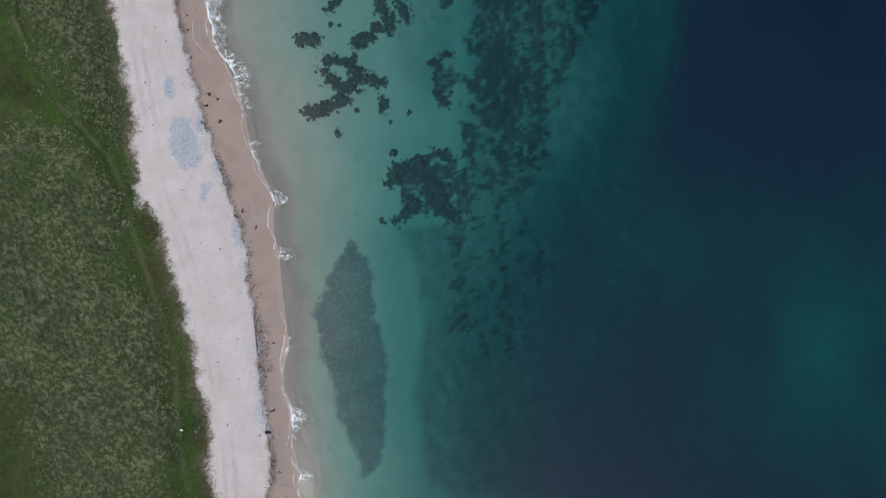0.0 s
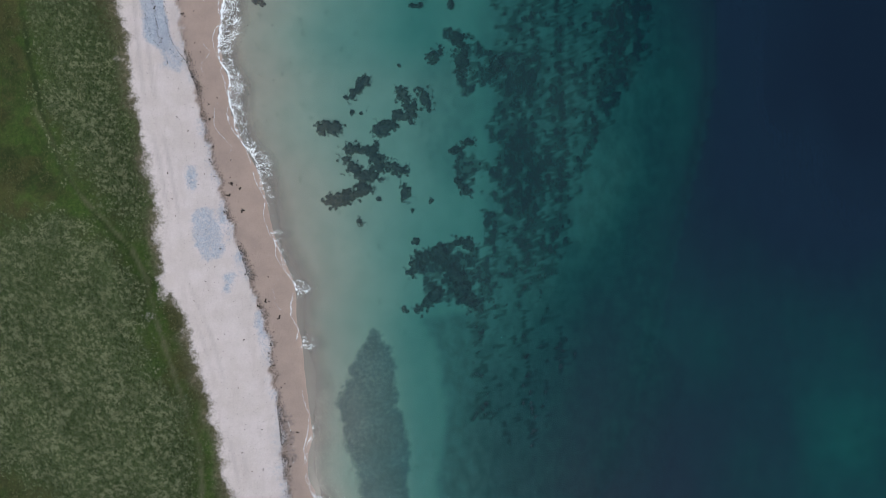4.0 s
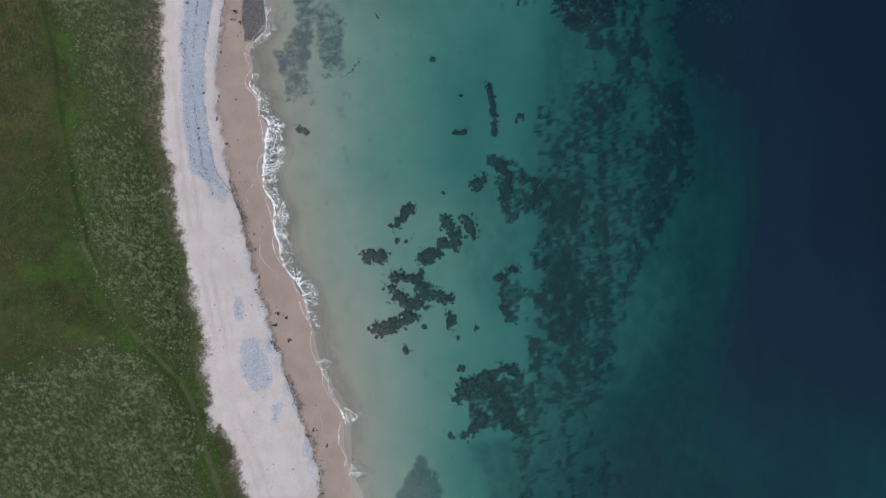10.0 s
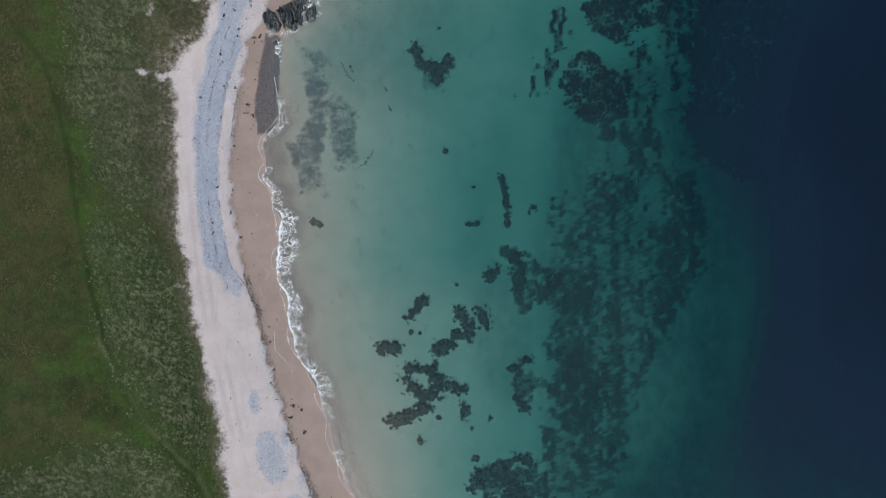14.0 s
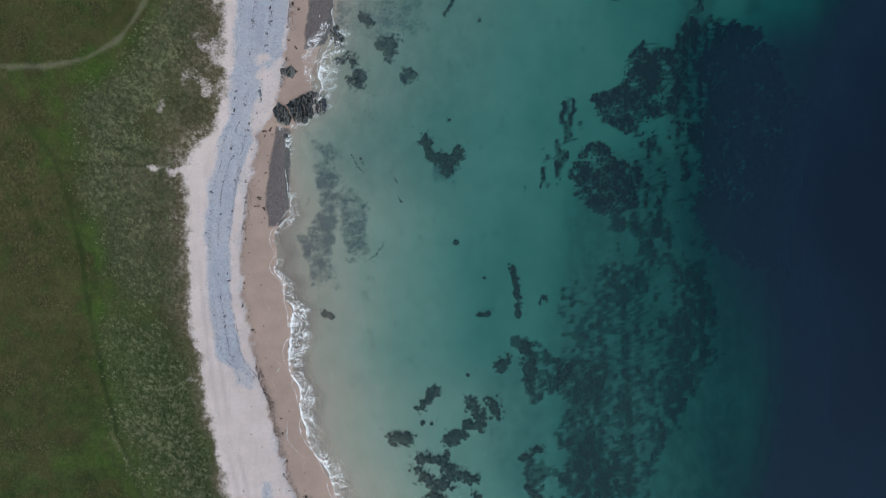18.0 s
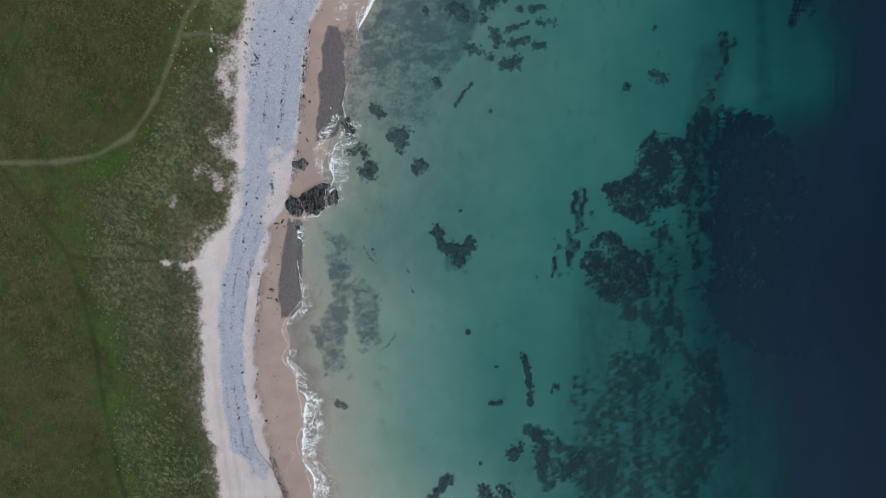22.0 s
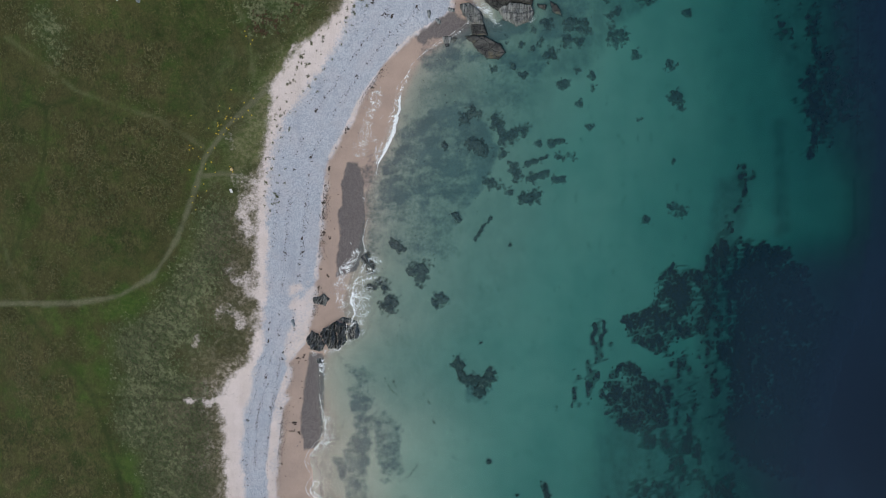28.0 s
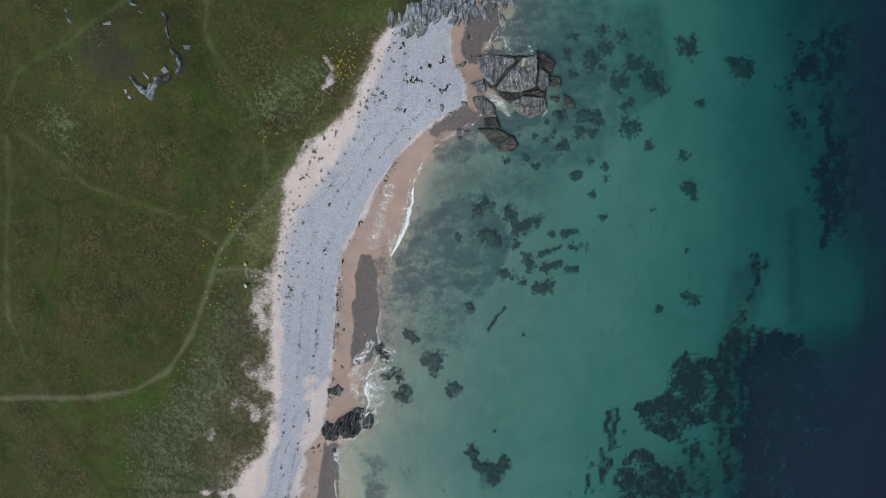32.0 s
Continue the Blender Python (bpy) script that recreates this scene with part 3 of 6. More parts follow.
def rounded(x, y, size, seed=0):
    """Distance to the nearest of some scattered points, in units of their spacing: rounded lumps where it is small."""
    x, y = np.asarray(x, float) / size, np.asarray(y, float) / size
    ix, iy = np.floor(x), np.floor(y)
    best = np.full(np.shape(x), 9.0)
    for a in (-1, 0, 1):
        for b in (-1, 0, 1):
            px, py = ix + a + lattice(ix + a, iy + b, seed), iy + b + lattice(ix + a, iy + b, seed + 71)
            best = np.minimum(best, np.hypot(x - px, y - py))
    return best


def kelp_cover(x, y):
    """How far weed covers the deeper sea bed; round clumps here, long streaks up the coast there."""
    wx_ = x + 1.3 * (vnoise(x, y, 2.0, 61) - 0.5) + 0.5 * (vnoise(x, y, 0.8, 63) - 0.5)
    wy_ = y + 3.0 * (vnoise(x, y, 2.3, 62) - 0.5)
    south = step(74, 52, y)  # finer, thinner growth in the south
    bent = wx_ + 0.35 * (fractal(x, y, 9.0, 43, 2) - 0.5) * 6
    streak = 0.34 * vnoise(bent, y * 0.10, 0.9, 41) + 0.40 * vnoise(wx_, wy_ * 0.33, 0.8, 44) + 0.26 * vnoise(wx_, wy_ * 0.45, 0.42, 48)
    lane = 0.5 * vnoise(x + 2.0 * (vnoise(x, y, 14.0, 42) - 0.5), y * 0.07, 1.5, 49) + 0.3 * vnoise(x, y * 0.10, 0.6, 50) + 0.2 * vnoise(x, y * 0.6, 1.1, 55)
    lump = 0.6 * fractal(x, y * 0.7, 1.8, 45, 4) + 0.4 * (1 - rounded(x, y * 0.9, 0.55, 46))
    fine = 0.4 * vnoise(x, y * 0.7, 0.7, 52) + 0.35 * vnoise(x, y * 0.8, 0.42, 53) + 0.25 * vnoise(x, y * 0.8, 0.26, 54)
    grain = 0.30 + 0.26 * south
    rag = (fractal(x, y, 5.0, 47, 5) - 0.5) * 6.0
    cover = np.zeros_like(x) - 1.0
    for ring, close, streaky, soft in KELP:
        near = inside(x, y, ring) + rag
        mix = streaky * (streak + south * (lane - streak)) + (1 - streaky) * lump
        body = close - 0.5 + 0.05 * south + (3.2 - 1.1 * south) * ((1 - grain) * mix + grain * fine - 0.52)
        cover = np.maximum(cover, body - 2.2 * step(0.5 * soft, -1.6 * soft, near))
    return np.clip(cover, -1, 0.45)


# ---- materials ----
class Nodes:
    """Short hand for building one node material."""

    def __init__(self, name):
        self.mat = bpy.data.materials.new(name)
        self.mat.use_nodes = True
        self.t = self.mat.node_tree
        self.bsdf = self.t.nodes["Principled BSDF"]
        self.out = self.t.nodes["Material Output"]

    def put(self, socket, value):
        if isinstance(value, bpy.types.NodeSocket):
            self.t.links.new(value, socket)
        elif isinstance(value, (tuple, list)) and len(value) == 3 and socket.type == "RGBA":
            socket.default_value = (*value, 1)
        else:
            socket.default_value = value

    def attr(self, name):
        n = self.t.nodes.new("ShaderNodeAttribute")
        n.attribute_name = name
        return n.outputs["Fac"]

    def coords(self, scale=(1, 1, 1), kind="Object"):
        c = self.t.nodes.new("ShaderNodeTexCoord")
        m = self.t.nodes.new("ShaderNodeMapping")
        m.inputs["Scale"].default_value = scale
        self.t.links.new(c.outputs[kind], m.inputs["Vector"])
        return m.outputs[0]

    def noise(self, size, detail=4, rough=0.55, scale=(1, 1, 1), distort=0.0):
        n = self.t.nodes.new("ShaderNodeTexNoise")
        n.inputs["Scale"].default_value = 1 / size
        n.inputs["Detail"].default_value = detail
        n.inputs["Roughness"].default_value = rough
        n.inputs["Distortion"].default_value = distort
        self.put(n.inputs["Vector"], self.coords(scale))
        return n.outputs["Fac"]

    def cells(self, size, out="Distance", scale=(1, 1, 1), feature="F1"):
        n = self.t.nodes.new("ShaderNodeTexVoronoi")
        n.feature = feature
        n.inputs["Scale"].default_value = 1 / size
        self.put(n.inputs["Vector"], self.coords(scale))
        return n.outputs[out]

    def ramp(self, v, lo, hi, a=0.0, b=1.0):
        n = self.t.nodes.new("ShaderNodeMapRange")
        n.interpolation_type = "SMOOTHSTEP"
        for key, val in (("Value", v), ("From Min", lo), ("From Max", hi), ("To Min", a), ("To Max", b)):
            self.put(n.inputs[key], val)
        return n.outputs[0]

    def math(self, op, a, b=0.0):
        n = self.t.nodes.new("ShaderNodeMath")
        n.operation = op
        self.put(n.inputs[0], a)
        self.put(n.inputs[1], b)
        return n.outputs[0]

    def mix(self, f, a, b, blend="MIX"):
        n = self.t.nodes.new("ShaderNodeMix")
        n.data_type, n.blend_type = "RGBA", blend
        self.put(n.inputs[0], f)
        self.put(n.inputs[6], a)
        self.put(n.inputs[7], b)
        return n.outputs[2]

    def grey(self, v):
        n = self.t.nodes.new("ShaderNodeCombineColor")
        for slot in n.inputs:
            self.put(slot, v)
        return n.outputs[0]

    def bump(self, height, strength, dist):
        n = self.t.nodes.new("ShaderNodeBump")
        n.inputs["Strength"].default_value = strength
        n.inputs["Distance"].default_value = dist
        self.put(n.inputs["Height"], height)
        self.put(self.bsdf.inputs["Normal"], n.outputs[0])

    def random(self):
        return self.t.nodes.new("ShaderNodeObjectInfo").outputs["Random"]

    def island(self):
        return self.t.nodes.new("ShaderNodeNewGeometry").outputs["Random Per Island"]

    def done(self, colour, rough=0.9, spec=0.3):
        self.put(self.bsdf.inputs["Base Color"], colour)
        self.put(self.bsdf.inputs["Roughness"], rough)
        self.bsdf.inputs["Specular IOR Level"].default_value = spec
        return self.mat


def ground_material():
    m = Nodes("ground")
    big, mid, small, grit = m.noise(14, 4), m.noise(3.2, 5), m.noise(0.7, 5, 0.65), m.noise(0.16, 3, 0.7)
    # short turf: brown and green in patches
    turf = m.mix(m.ramp(big, 0.38, 0.62), (0.022, 0.035, 0.007), (0.040, 0.041, 0.012))
    turf = m.mix(m.ramp(mid, 0.42, 0.62), turf, (0.030, 0.052, 0.009))
    turf = m.mix(m.ramp(m.noise(5.0, 6, 0.7), 0.47, 0.60, 0, 0.75), turf, (0.053, 0.053, 0.016))
    turf = m.mix(m.ramp(small, 0.5, 0.75, 0, 0.55), turf, (0.066, 0.064, 0.024))
    hair = m.noise(0.42, 6, 0.85, (1.0, 0.6, 1), 1.2)
    turf = m.mix(m.ramp(hair, 0.52, 0.66, 0, 0.9), turf, (0.082, 0.080, 0.029))
    turf = m.mix(m.ramp(hair, 0.48, 0.34, 0, 0.9), turf, (0.012, 0.019, 0.005))
    lush = m.mix(m.ramp(small, 0.35, 0.7), (0.028, 0.060, 0.007), (0.054, 0.088, 0.015))
    turf = m.mix(m.ramp(m.math("ADD", m.attr("lush"), m.math("MULTIPLY", m.math("SUBTRACT", mid, 0.5), 0.9)), 0.15, 0.95), turf, lush)
    brown = m.mix(m.ramp(m.noise(0.5, 5, 0.75, (1.0, 0.6, 1), 0.8), 0.36, 0.66), (0.022, 0.023, 0.007), (0.096, 0.083, 0.034))
    turf = m.mix(m.math("MULTIPLY", m.attr("heath"), m.ramp(m.noise(3.6, 6, 0.7), 0.40, 0.58, 0.05, 0.85)), turf, brown)
    turf = m.mix(m.math("MULTIPLY", m.attr("dark_turf"), m.ramp(small, 0.3, 0.7, 0.8, 0.5)), turf, (0.030, 0.032, 0.024))
    blades = m.noise(0.38, 5, 0.75, (1.0, 0.6, 1), 0.8)
    marram = m.mix(m.ramp(blades, 0.38, 0.66), (0.022, 0.038, 0.008), (0.088, 0.106, 0.042))
    marram = m.mix(m.ramp(mid, 0.4, 0.62, 0, 0.2), marram, (0.028, 0.052, 0.011))
    straw = m.mix(m.ramp(blades, 0.38, 0.64), (0.040, 0.042, 0.020), (0.135, 0.128, 0.080))
    marram = m.mix(m.math("MULTIPLY", m.attr("straw"), 0.7), marram, straw)
    turf = m.mix(m.attr("marram"), turf, marram)
    dead = m.mix(m.ramp(small, 0.35, 0.7), (0.066, 0.060, 0.032), (0.145, 0.126, 0.080))
    turf = m.mix(m.math("MULTIPLY", m.attr("edge"), m.ramp(mid, 0.25, 0.6, 0.5, 1.0)), turf, dead)
    turf = m.mix(m.math("MULTIPLY", m.attr("sparse"), m.ramp(mid, 0.35, 0.62, 0.40, 0.90)), turf, dead)
    turf = m.mix(m.math("MULTIPLY", m.attr("meadow"), 0.85), turf, m.mix(m.ramp(small, 0.35, 0.65), (0.076, 0.094, 0.030), (0.150, 0.152, 0.074)))
    turf = m.mix(m.math("MULTIPLY", m.attr("trail"), 0.85), turf, (0.017, 0.030, 0.006))
    turf = m.mix(m.math("MULTIPLY", m.attr("pale"), 0.8), turf, (0.098, 0.100, 0.048))
    track = m.mix(m.ramp(small, 0.3, 0.7), (0.122, 0.120, 0.075), (0.085, 0.092, 0.046))
    turf = m.mix(m.math("MULTIPLY", m.attr("track"), 0.92), turf, track)
    # dry sand, trodden and with dark bits
    sand = m.mix(m.ramp(mid, 0.3, 0.7), (0.60, 0.525, 0.50), (0.535, 0.465, 0.43))
    sand = m.mix(m.ramp(small, 0.55, 0.8, 0, 0.3), sand, (0.45, 0.385, 0.35))
    sand = m.mix(m.ramp(m.noise(1.1, 4, 0.6, (1.0, 0.16, 1)), 0.5, 0.72, 0, 0.5), sand, (0.485, 0.415, 0.385))
    sand = m.mix(m.ramp(m.cells(2.3), 0.07, 0.03, 0, 0.5), sand, (0.26, 0.22, 0.19))
    sand = m.mix(m.math("MULTIPLY", m.attr("rut"), 0.5), sand, (0.40, 0.35, 0.325))
    # shingle
    stone = m.mix(m.ramp(m.cells(0.15, "Color"), 0.15, 0.85), (0.285, 0.308, 0.352), (0.435, 0.462, 0.512))
    stone = m.mix(m.ramp(mid, 0.35, 0.7, 0, 0.4), stone, (0.42, 0.40, 0.42))
    stone = m.mix(m.ramp(grit, 0.56, 0.72, 0, 0.6), stone, (0.17, 0.185, 0.22))
    stone = m.mix(m.ramp(m.noise(2.2, 4, 0.6, (1.0, 0.15, 1)), 0.5, 0.7, 0, 0.4), stone, (0.27, 0.295, 0.345))
    shin = m.ramp(m.math("ADD", m.attr("shingle"), m.math("MULTIPLY", m.math("SUBTRACT", m.noise(0.35, 4, 0.7), 0.5), 1.3)), 0.25, 0.75)
    dry = m.mix(shin, sand, stone)
    # sparse dune grass lets the sand through
    spar = m.math("MULTIPLY", m.attr("sparse"), m.ramp(small, 0.42, 0.66))
    spar = m.math("MULTIPLY", m.math("MULTIPLY", spar, m.ramp(mid, 0.40, 0.66)), m.ramp(m.attr("edge"), 0.0, 0.8, 0.12, 0.9))
    cover = m.math("ADD", m.attr("grass"), m.math("MULTIPLY", m.math("SUBTRACT", m.noise(0.45, 5, 0.7), 0.5), 1.1))
    cover = m.math("SUBTRACT", m.ramp(cover, 0.2, 0.8), m.math("MULTIPLY", spar, 0.45))
    land = m.mix(cover, dry, turf)
    # wet sand and the sea bed
    wet = m.mix(m.ramp(mid, 0.3, 0.7), (0.380, 0.284, 0.232), (0.330, 0.249, 0.206))
    wet = m.mix(m.ramp(m.noise(0.35, 4, 0.6, (1.6, 0.6, 1)), 0.52, 0.75, 0, 0.35), wet, (0.265, 0.200, 0.168))
    peb = m.mix(m.ramp(m.cells(0.13, "Color"), 0.2, 0.8), (0.090, 0.078, 0.076), (0.150, 0.132, 0.128))
    bed = m.mix(m.ramp(mid, 0.35, 0.7), (0.42, 0.355, 0.29), (0.375, 0.325, 0.265))
    bed = m.mix(m.ramp(m.noise(1.3, 4, 0.6, (1.0, 0.5, 1)), 0.60, 0.72, 0, 0.35), bed, (0.20, 0.18, 0.14))
    bed = m.mix(m.math("MULTIPLY", m.attr("stain"), m.ramp(m.noise(1.8, 5, 0.65, (1, 0.7, 1)), 0.3, 0.7, 0.40, 0.85)), bed, (0.140, 0.142, 0.125))
    bed = m.mix(m.ramp(m.attr("weed"), 0.2, 0.75, 0, 0.78), bed, (0.072, 0.070, 0.056))
    wet = m.mix(m.attr("bed"), wet, bed)
    grav = m.ramp(m.math("ADD", m.attr("gravel"), m.math("MULTIPLY", m.math("SUBTRACT", m.noise(0.6, 5, 0.65), 0.5), 1.1)), 0.15, 0.85)
    peb = m.mix(m.math("MULTIPLY", m.attr("bed"), 0.55), peb, m.mix(m.ramp(mid, 0.3, 0.7), (0.165, 0.175, 0.170), (0.105, 0.112, 0.112)))
    wet = m.mix(grav, wet, peb)
    col = m.mix(m.attr("wet"), land, wet)
    litter = m.math("MULTIPLY", m.attr("wrack"), m.ramp(m.noise(0.42, 5, 0.8), 0.40, 0.58))
    col = m.mix(m.math("MULTIPLY", litter, 0.85), col, m.mix(m.ramp(grit, 0.35, 0.65), (0.045, 0.034, 0.026), (0.125, 0.098, 0.080)))
    speck = m.ramp(m.noise(0.13, 2, 0.8), 0.32, 0.68, 0.74, 1.26)
    col = m.mix(m.math("MULTIPLY", m.math("SUBTRACT", 1.0, m.math("MULTIPLY", m.attr("wet"), 0.7)), m.ramp(m.attr("grass"), 0, 1, 0.32, 1.0)), col, m.grey(speck), "MULTIPLY")
    h = m.math("ADD", m.math("MULTIPLY", small, 0.6), m.math("MULTIPLY", grit, 0.4))
    m.bump(h, 0.7, 0.12)
    rough = m.ramp(m.attr("wet"), 0, 1, 0.95, 0.62)
    return m.done(col, rough, 0.25)


def water_material():
    """Clear shallow water that turns to green and then blue as it deepens; silt stirred up in the surf."""
    m = Nodes("sea_water")
    depth, silt = m.attr("depth"), m.attr("silt")
    soft = m.noise(16, 4, 0.5, (1.4, 0.6, 1))
    depth = m.math("MULTIPLY", depth, m.ramp(soft, 0.25, 0.75, 0.89, 1.11))
    passed = m.t.nodes.new("ShaderNodeCombineColor")
    for slot, k in zip(passed.inputs, (0.67, 0.20, 0.203)):
        m.put(slot, m.math("POWER", 2.71828, m.math("MULTIPLY", depth, -k)))
    tint = passed.outputs[0]
    body = m.mix(m.ramp(depth, 0.95, 2.8), (0.070, 0.140, 0.152), (0.009, 0.0314, 0.0475))
    body = m.mix(m.ramp(depth, 2.8, 5.6), body, (0.0038, 0.0148, 0.0298))
    body = m.mix(m.ramp(depth, 5.4, 8.2), body, (0.0022, 0.0088, 0.0198))
    body = m.mix(m.ramp(silt, 0.0, 0.3), body, m.mix(silt, (0.160, 0.205, 0.180), (0.245, 0.222, 0.192)))
    cloud = m.math("ADD", m.ramp(depth, 0.8, 6.6, 0.0, 0.80), m.math("MULTIPLY", m.math("SUBTRACT", 1.0, m.math("POWER", 2.71828, m.math("MULTIPLY", depth, -3.5))), 0.17))
    cloud = m.math("MAXIMUM", cloud, m.math("MULTIPLY", silt, 0.75))
    ripple = m.math("ADD", m.noise(0.9, 5, 0.6, (1.0, 0.55, 1), 0.4), m.math("MULTIPLY", m.noise(0.45, 4, 0.7, (1.0, 0.6, 1), 0.5), 0.5))
    m.bump(ripple, 0.28, 0.25)
    clear = m.t.nodes.new("ShaderNodeBsdfTransparent")
    m.put(clear.inputs[0], tint)
    mixer = m.t.nodes.new("ShaderNodeMixShader")
    m.put(mixer.inputs[0], cloud)
    m.t.links.new(clear.outputs[0], mixer.inputs[1])
    m.t.links.new(m.bsdf.outputs[0], mixer.inputs[2])
    m.t.links.new(mixer.outputs[0], m.out.inputs[0])
    return m.done(body, 0.08, 0.42)


def foam_material():
    m = Nodes("sea_foam")
    webs = []
    for size, thin, bend in ((1.7, 0.030, 2.2), (0.8, 0.028, 1.6), (2.8, 0.020, 2.6)):
        curl = m.noise(size, 3, 0.5, (1, 1, 1), bend)
        webs.append(m.ramp(m.math("ABSOLUTE", m.math("SUBTRACT", curl, 0.5)), thin, 0.0))
    lace = m.math("MAXIMUM", webs[0], m.math("MAXIMUM", m.math("MULTIPLY", webs[1], 0.55), webs[2]))
    fine, patch = m.noise(0.22, 5, 0.75), m.noise(1.3, 4, 0.6, (0.45, 1.3, 1))
    body = m.math("ADD", m.attr("foam"), m.math("MULTIPLY", m.math("SUBTRACT", patch, 0.5), 1.5))
    web = m.math("ADD", m.math("MULTIPLY", lace, 0.85), m.math("MULTIPLY", m.math("SUBTRACT", fine, 0.5), 0.65))
    cover = m.ramp(m.math("ADD", web, m.math("SUBTRACT", m.math("MULTIPLY", body, 1.35), 1.18)), 0.05, 0.5)
    clear = m.t.nodes.new("ShaderNodeBsdfTransparent")
    mixer = m.t.nodes.new("ShaderNodeMixShader")
    m.put(mixer.inputs[0], m.math("MULTIPLY", cover, m.ramp(m.attr("foam"), 0.02, 0.2)))
    m.t.links.new(clear.outputs[0], mixer.inputs[1])
    m.t.links.new(m.bsdf.outputs[0], mixer.inputs[2])
    m.t.links.new(mixer.outputs[0], m.out.inputs[0])
    m.bump(fine, 0.5, 0.1)
    return m.done(m.mix(m.ramp(fine, 0.3, 0.7), (0.72, 0.76, 0.77), (0.90, 0.91, 0.91)), 0.7, 0.3)


def rock_material(name, dark, light, lichen=0.0, grain=(1, 1, 1)):
    m = Nodes(name)
    a, b, c = m.noise(1.1, 6, 0.7, grain, 0.4), m.noise(0.24, 6, 0.75, grain), m.noise(2.6, 3)
    col = m.mix(m.ramp(a, 0.34, 0.66), dark, light)
    col = m.mix(m.ramp(b, 0.52, 0.74, 0, 0.6), col, tuple(0.45 * v for v in dark))
    col = m.mix(m.ramp(m.random(), 0, 1, 0, 0.3), col, tuple(0.6 * v for v in dark))
    if lichen:
        col = m.mix(m.math("MULTIPLY", m.ramp(c, 0.58, 0.70), lichen), col, (0.20, 0.165, 0.055))
    crack = m.cells(1.1, "Distance", (grain[0] ** 0.5, grain[1], 0.5), "DISTANCE_TO_EDGE")
    col = m.mix(m.ramp(m.math("ADD", crack, m.math("MULTIPLY", m.math("SUBTRACT", b, 0.5), 0.4)), 0.03, -0.03, 0, 0.7), col, tuple(0.25 * v for v in dark))
    m.bump(m.math("ADD", m.math("ADD", a, m.math("MULTIPLY", b, 0.6)), m.ramp(crack, 0.0, 0.08)), 0.9, 0.15)
    return m.done(col, 0.85, 0.3)


def weed_material(name, dark, light, size=0.6, lace=0.0, thin=0.38, most=1.0):
    """Matted weed; with lace its thin rim frays out by the cover stored on the mesh."""
    m = Nodes(name)
    a, b, fine = m.noise(size, 5, 0.7), m.noise(size * 4, 3), m.noise(size * 0.35, 4, 0.75)
    col = m.mix(m.ramp(a, 0.36, 0.68), dark, light)
    col = m.mix(m.ramp(b, 0.45, 0.7, 0, 0.5), col, tuple(0.6 * v for v in dark))
    col = m.mix(m.ramp(fine, 0.56, 0.74, 0, 0.7), col, tuple(2.4 * v for v in light))
    col = m.mix(m.ramp(fine, 0.44, 0.28, 0, 0.8), col, tuple(0.35 * v for v in dark))
    m.bump(m.math("ADD", a, fine), 0.6, 0.10)
    m.done(col, 0.8, 0.3)
    if lace:
        fray = m.noise(0.7, 6, 0.78, (1.0, 0.7, 1), 0.3)
        edge = m.math("ADD", m.attr("cover"), m.math("MULTIPLY", m.math("SUBTRACT", fray, 0.5), lace))
        clear = m.t.nodes.new("ShaderNodeBsdfTransparent")
        mixer = m.t.nodes.new("ShaderNodeMixShader")
        m.put(mixer.inputs[0], m.ramp(edge, -0.5 * thin, 0.5 * thin, 0.0, most))
        m.t.links.new(clear.outputs[0], mixer.inputs[1])
        m.t.links.new(m.bsdf.outputs[0], mixer.inputs[2])
        m.t.links.new(mixer.outputs[0], m.out.inputs[0])
    return m.mat


def leaf_material(name, dark, light):
    m = Nodes(name)
    col = m.mix(m.island(), dark, light)
    col = m.mix(m.ramp(m.noise(4.0, 4), 0.40, 0.64, 0, 0.4), col, (0.8 * dark[0], 1.1 * dark[1], 0.6 * dark[2]))
    return m.done(col, 0.75, 0.25)


def dune_grass_material():
    """Long blades: dark green at the foot, bleached towards the tip, whole clumps paler than others."""
    m = Nodes("dune_grass")
    foot = m.mix(m.island(), (0.017, 0.034, 0.007), (0.034, 0.064, 0.014))
    tip = m.mix(m.attr("tone"), (0.044, 0.074, 0.018), (0.214, 0.222, 0.124))
    col = m.mix(m.math("MULTIPLY", m.attr("tip"), m.ramp(m.attr("tone"), 0.0, 0.7, 0.45, 1.0)), foot, tip)
    col = m.mix(m.ramp(m.noise(5.0, 4), 0.42, 0.64, 0, 0.45), col, (0.034, 0.058, 0.014))
    return m.done(col, 0.75, 0.25)


GROUND, WATER, FOAM = ground_material(), water_material(), foam_material()
REEF = weed_material("reef_weed", (0.022, 0.018, 0.020), (0.125, 0.086, 0.068), 0.7, 1.3, 0.7)
STONY_REEF = weed_material("stony_reef", (0.040, 0.036, 0.043), (0.150, 0.118, 0.106), 0.8, 1.5, 1.0, 0.85)
DEEP_KELP = weed_material("deep_kelp", (0.006, 0.007, 0.017), (0.022, 0.022, 0.040), 0.5, 1.1, 0.8)
KELP_MAT = weed_material("kelp", (0.010, 0.014, 0.030), (0.036, 0.046, 0.068), 0.35, 1.7, 1.35, 0.60)
WRACK = weed_material("drift_weed", (0.022, 0.016, 0.012), (0.055, 0.040, 0.028), 0.2)
GREY_ROCK = rock_material("grey_rock", (0.10, 0.108, 0.11), (0.36, 0.38, 0.38), 0.9, (1.5, 0.6, 1))
DARK_ROCK = rock_material("dark_rock", (0.030, 0.031, 0.030), (0.105, 0.104, 0.096), 0.3, (0.4, 1.0, 1))
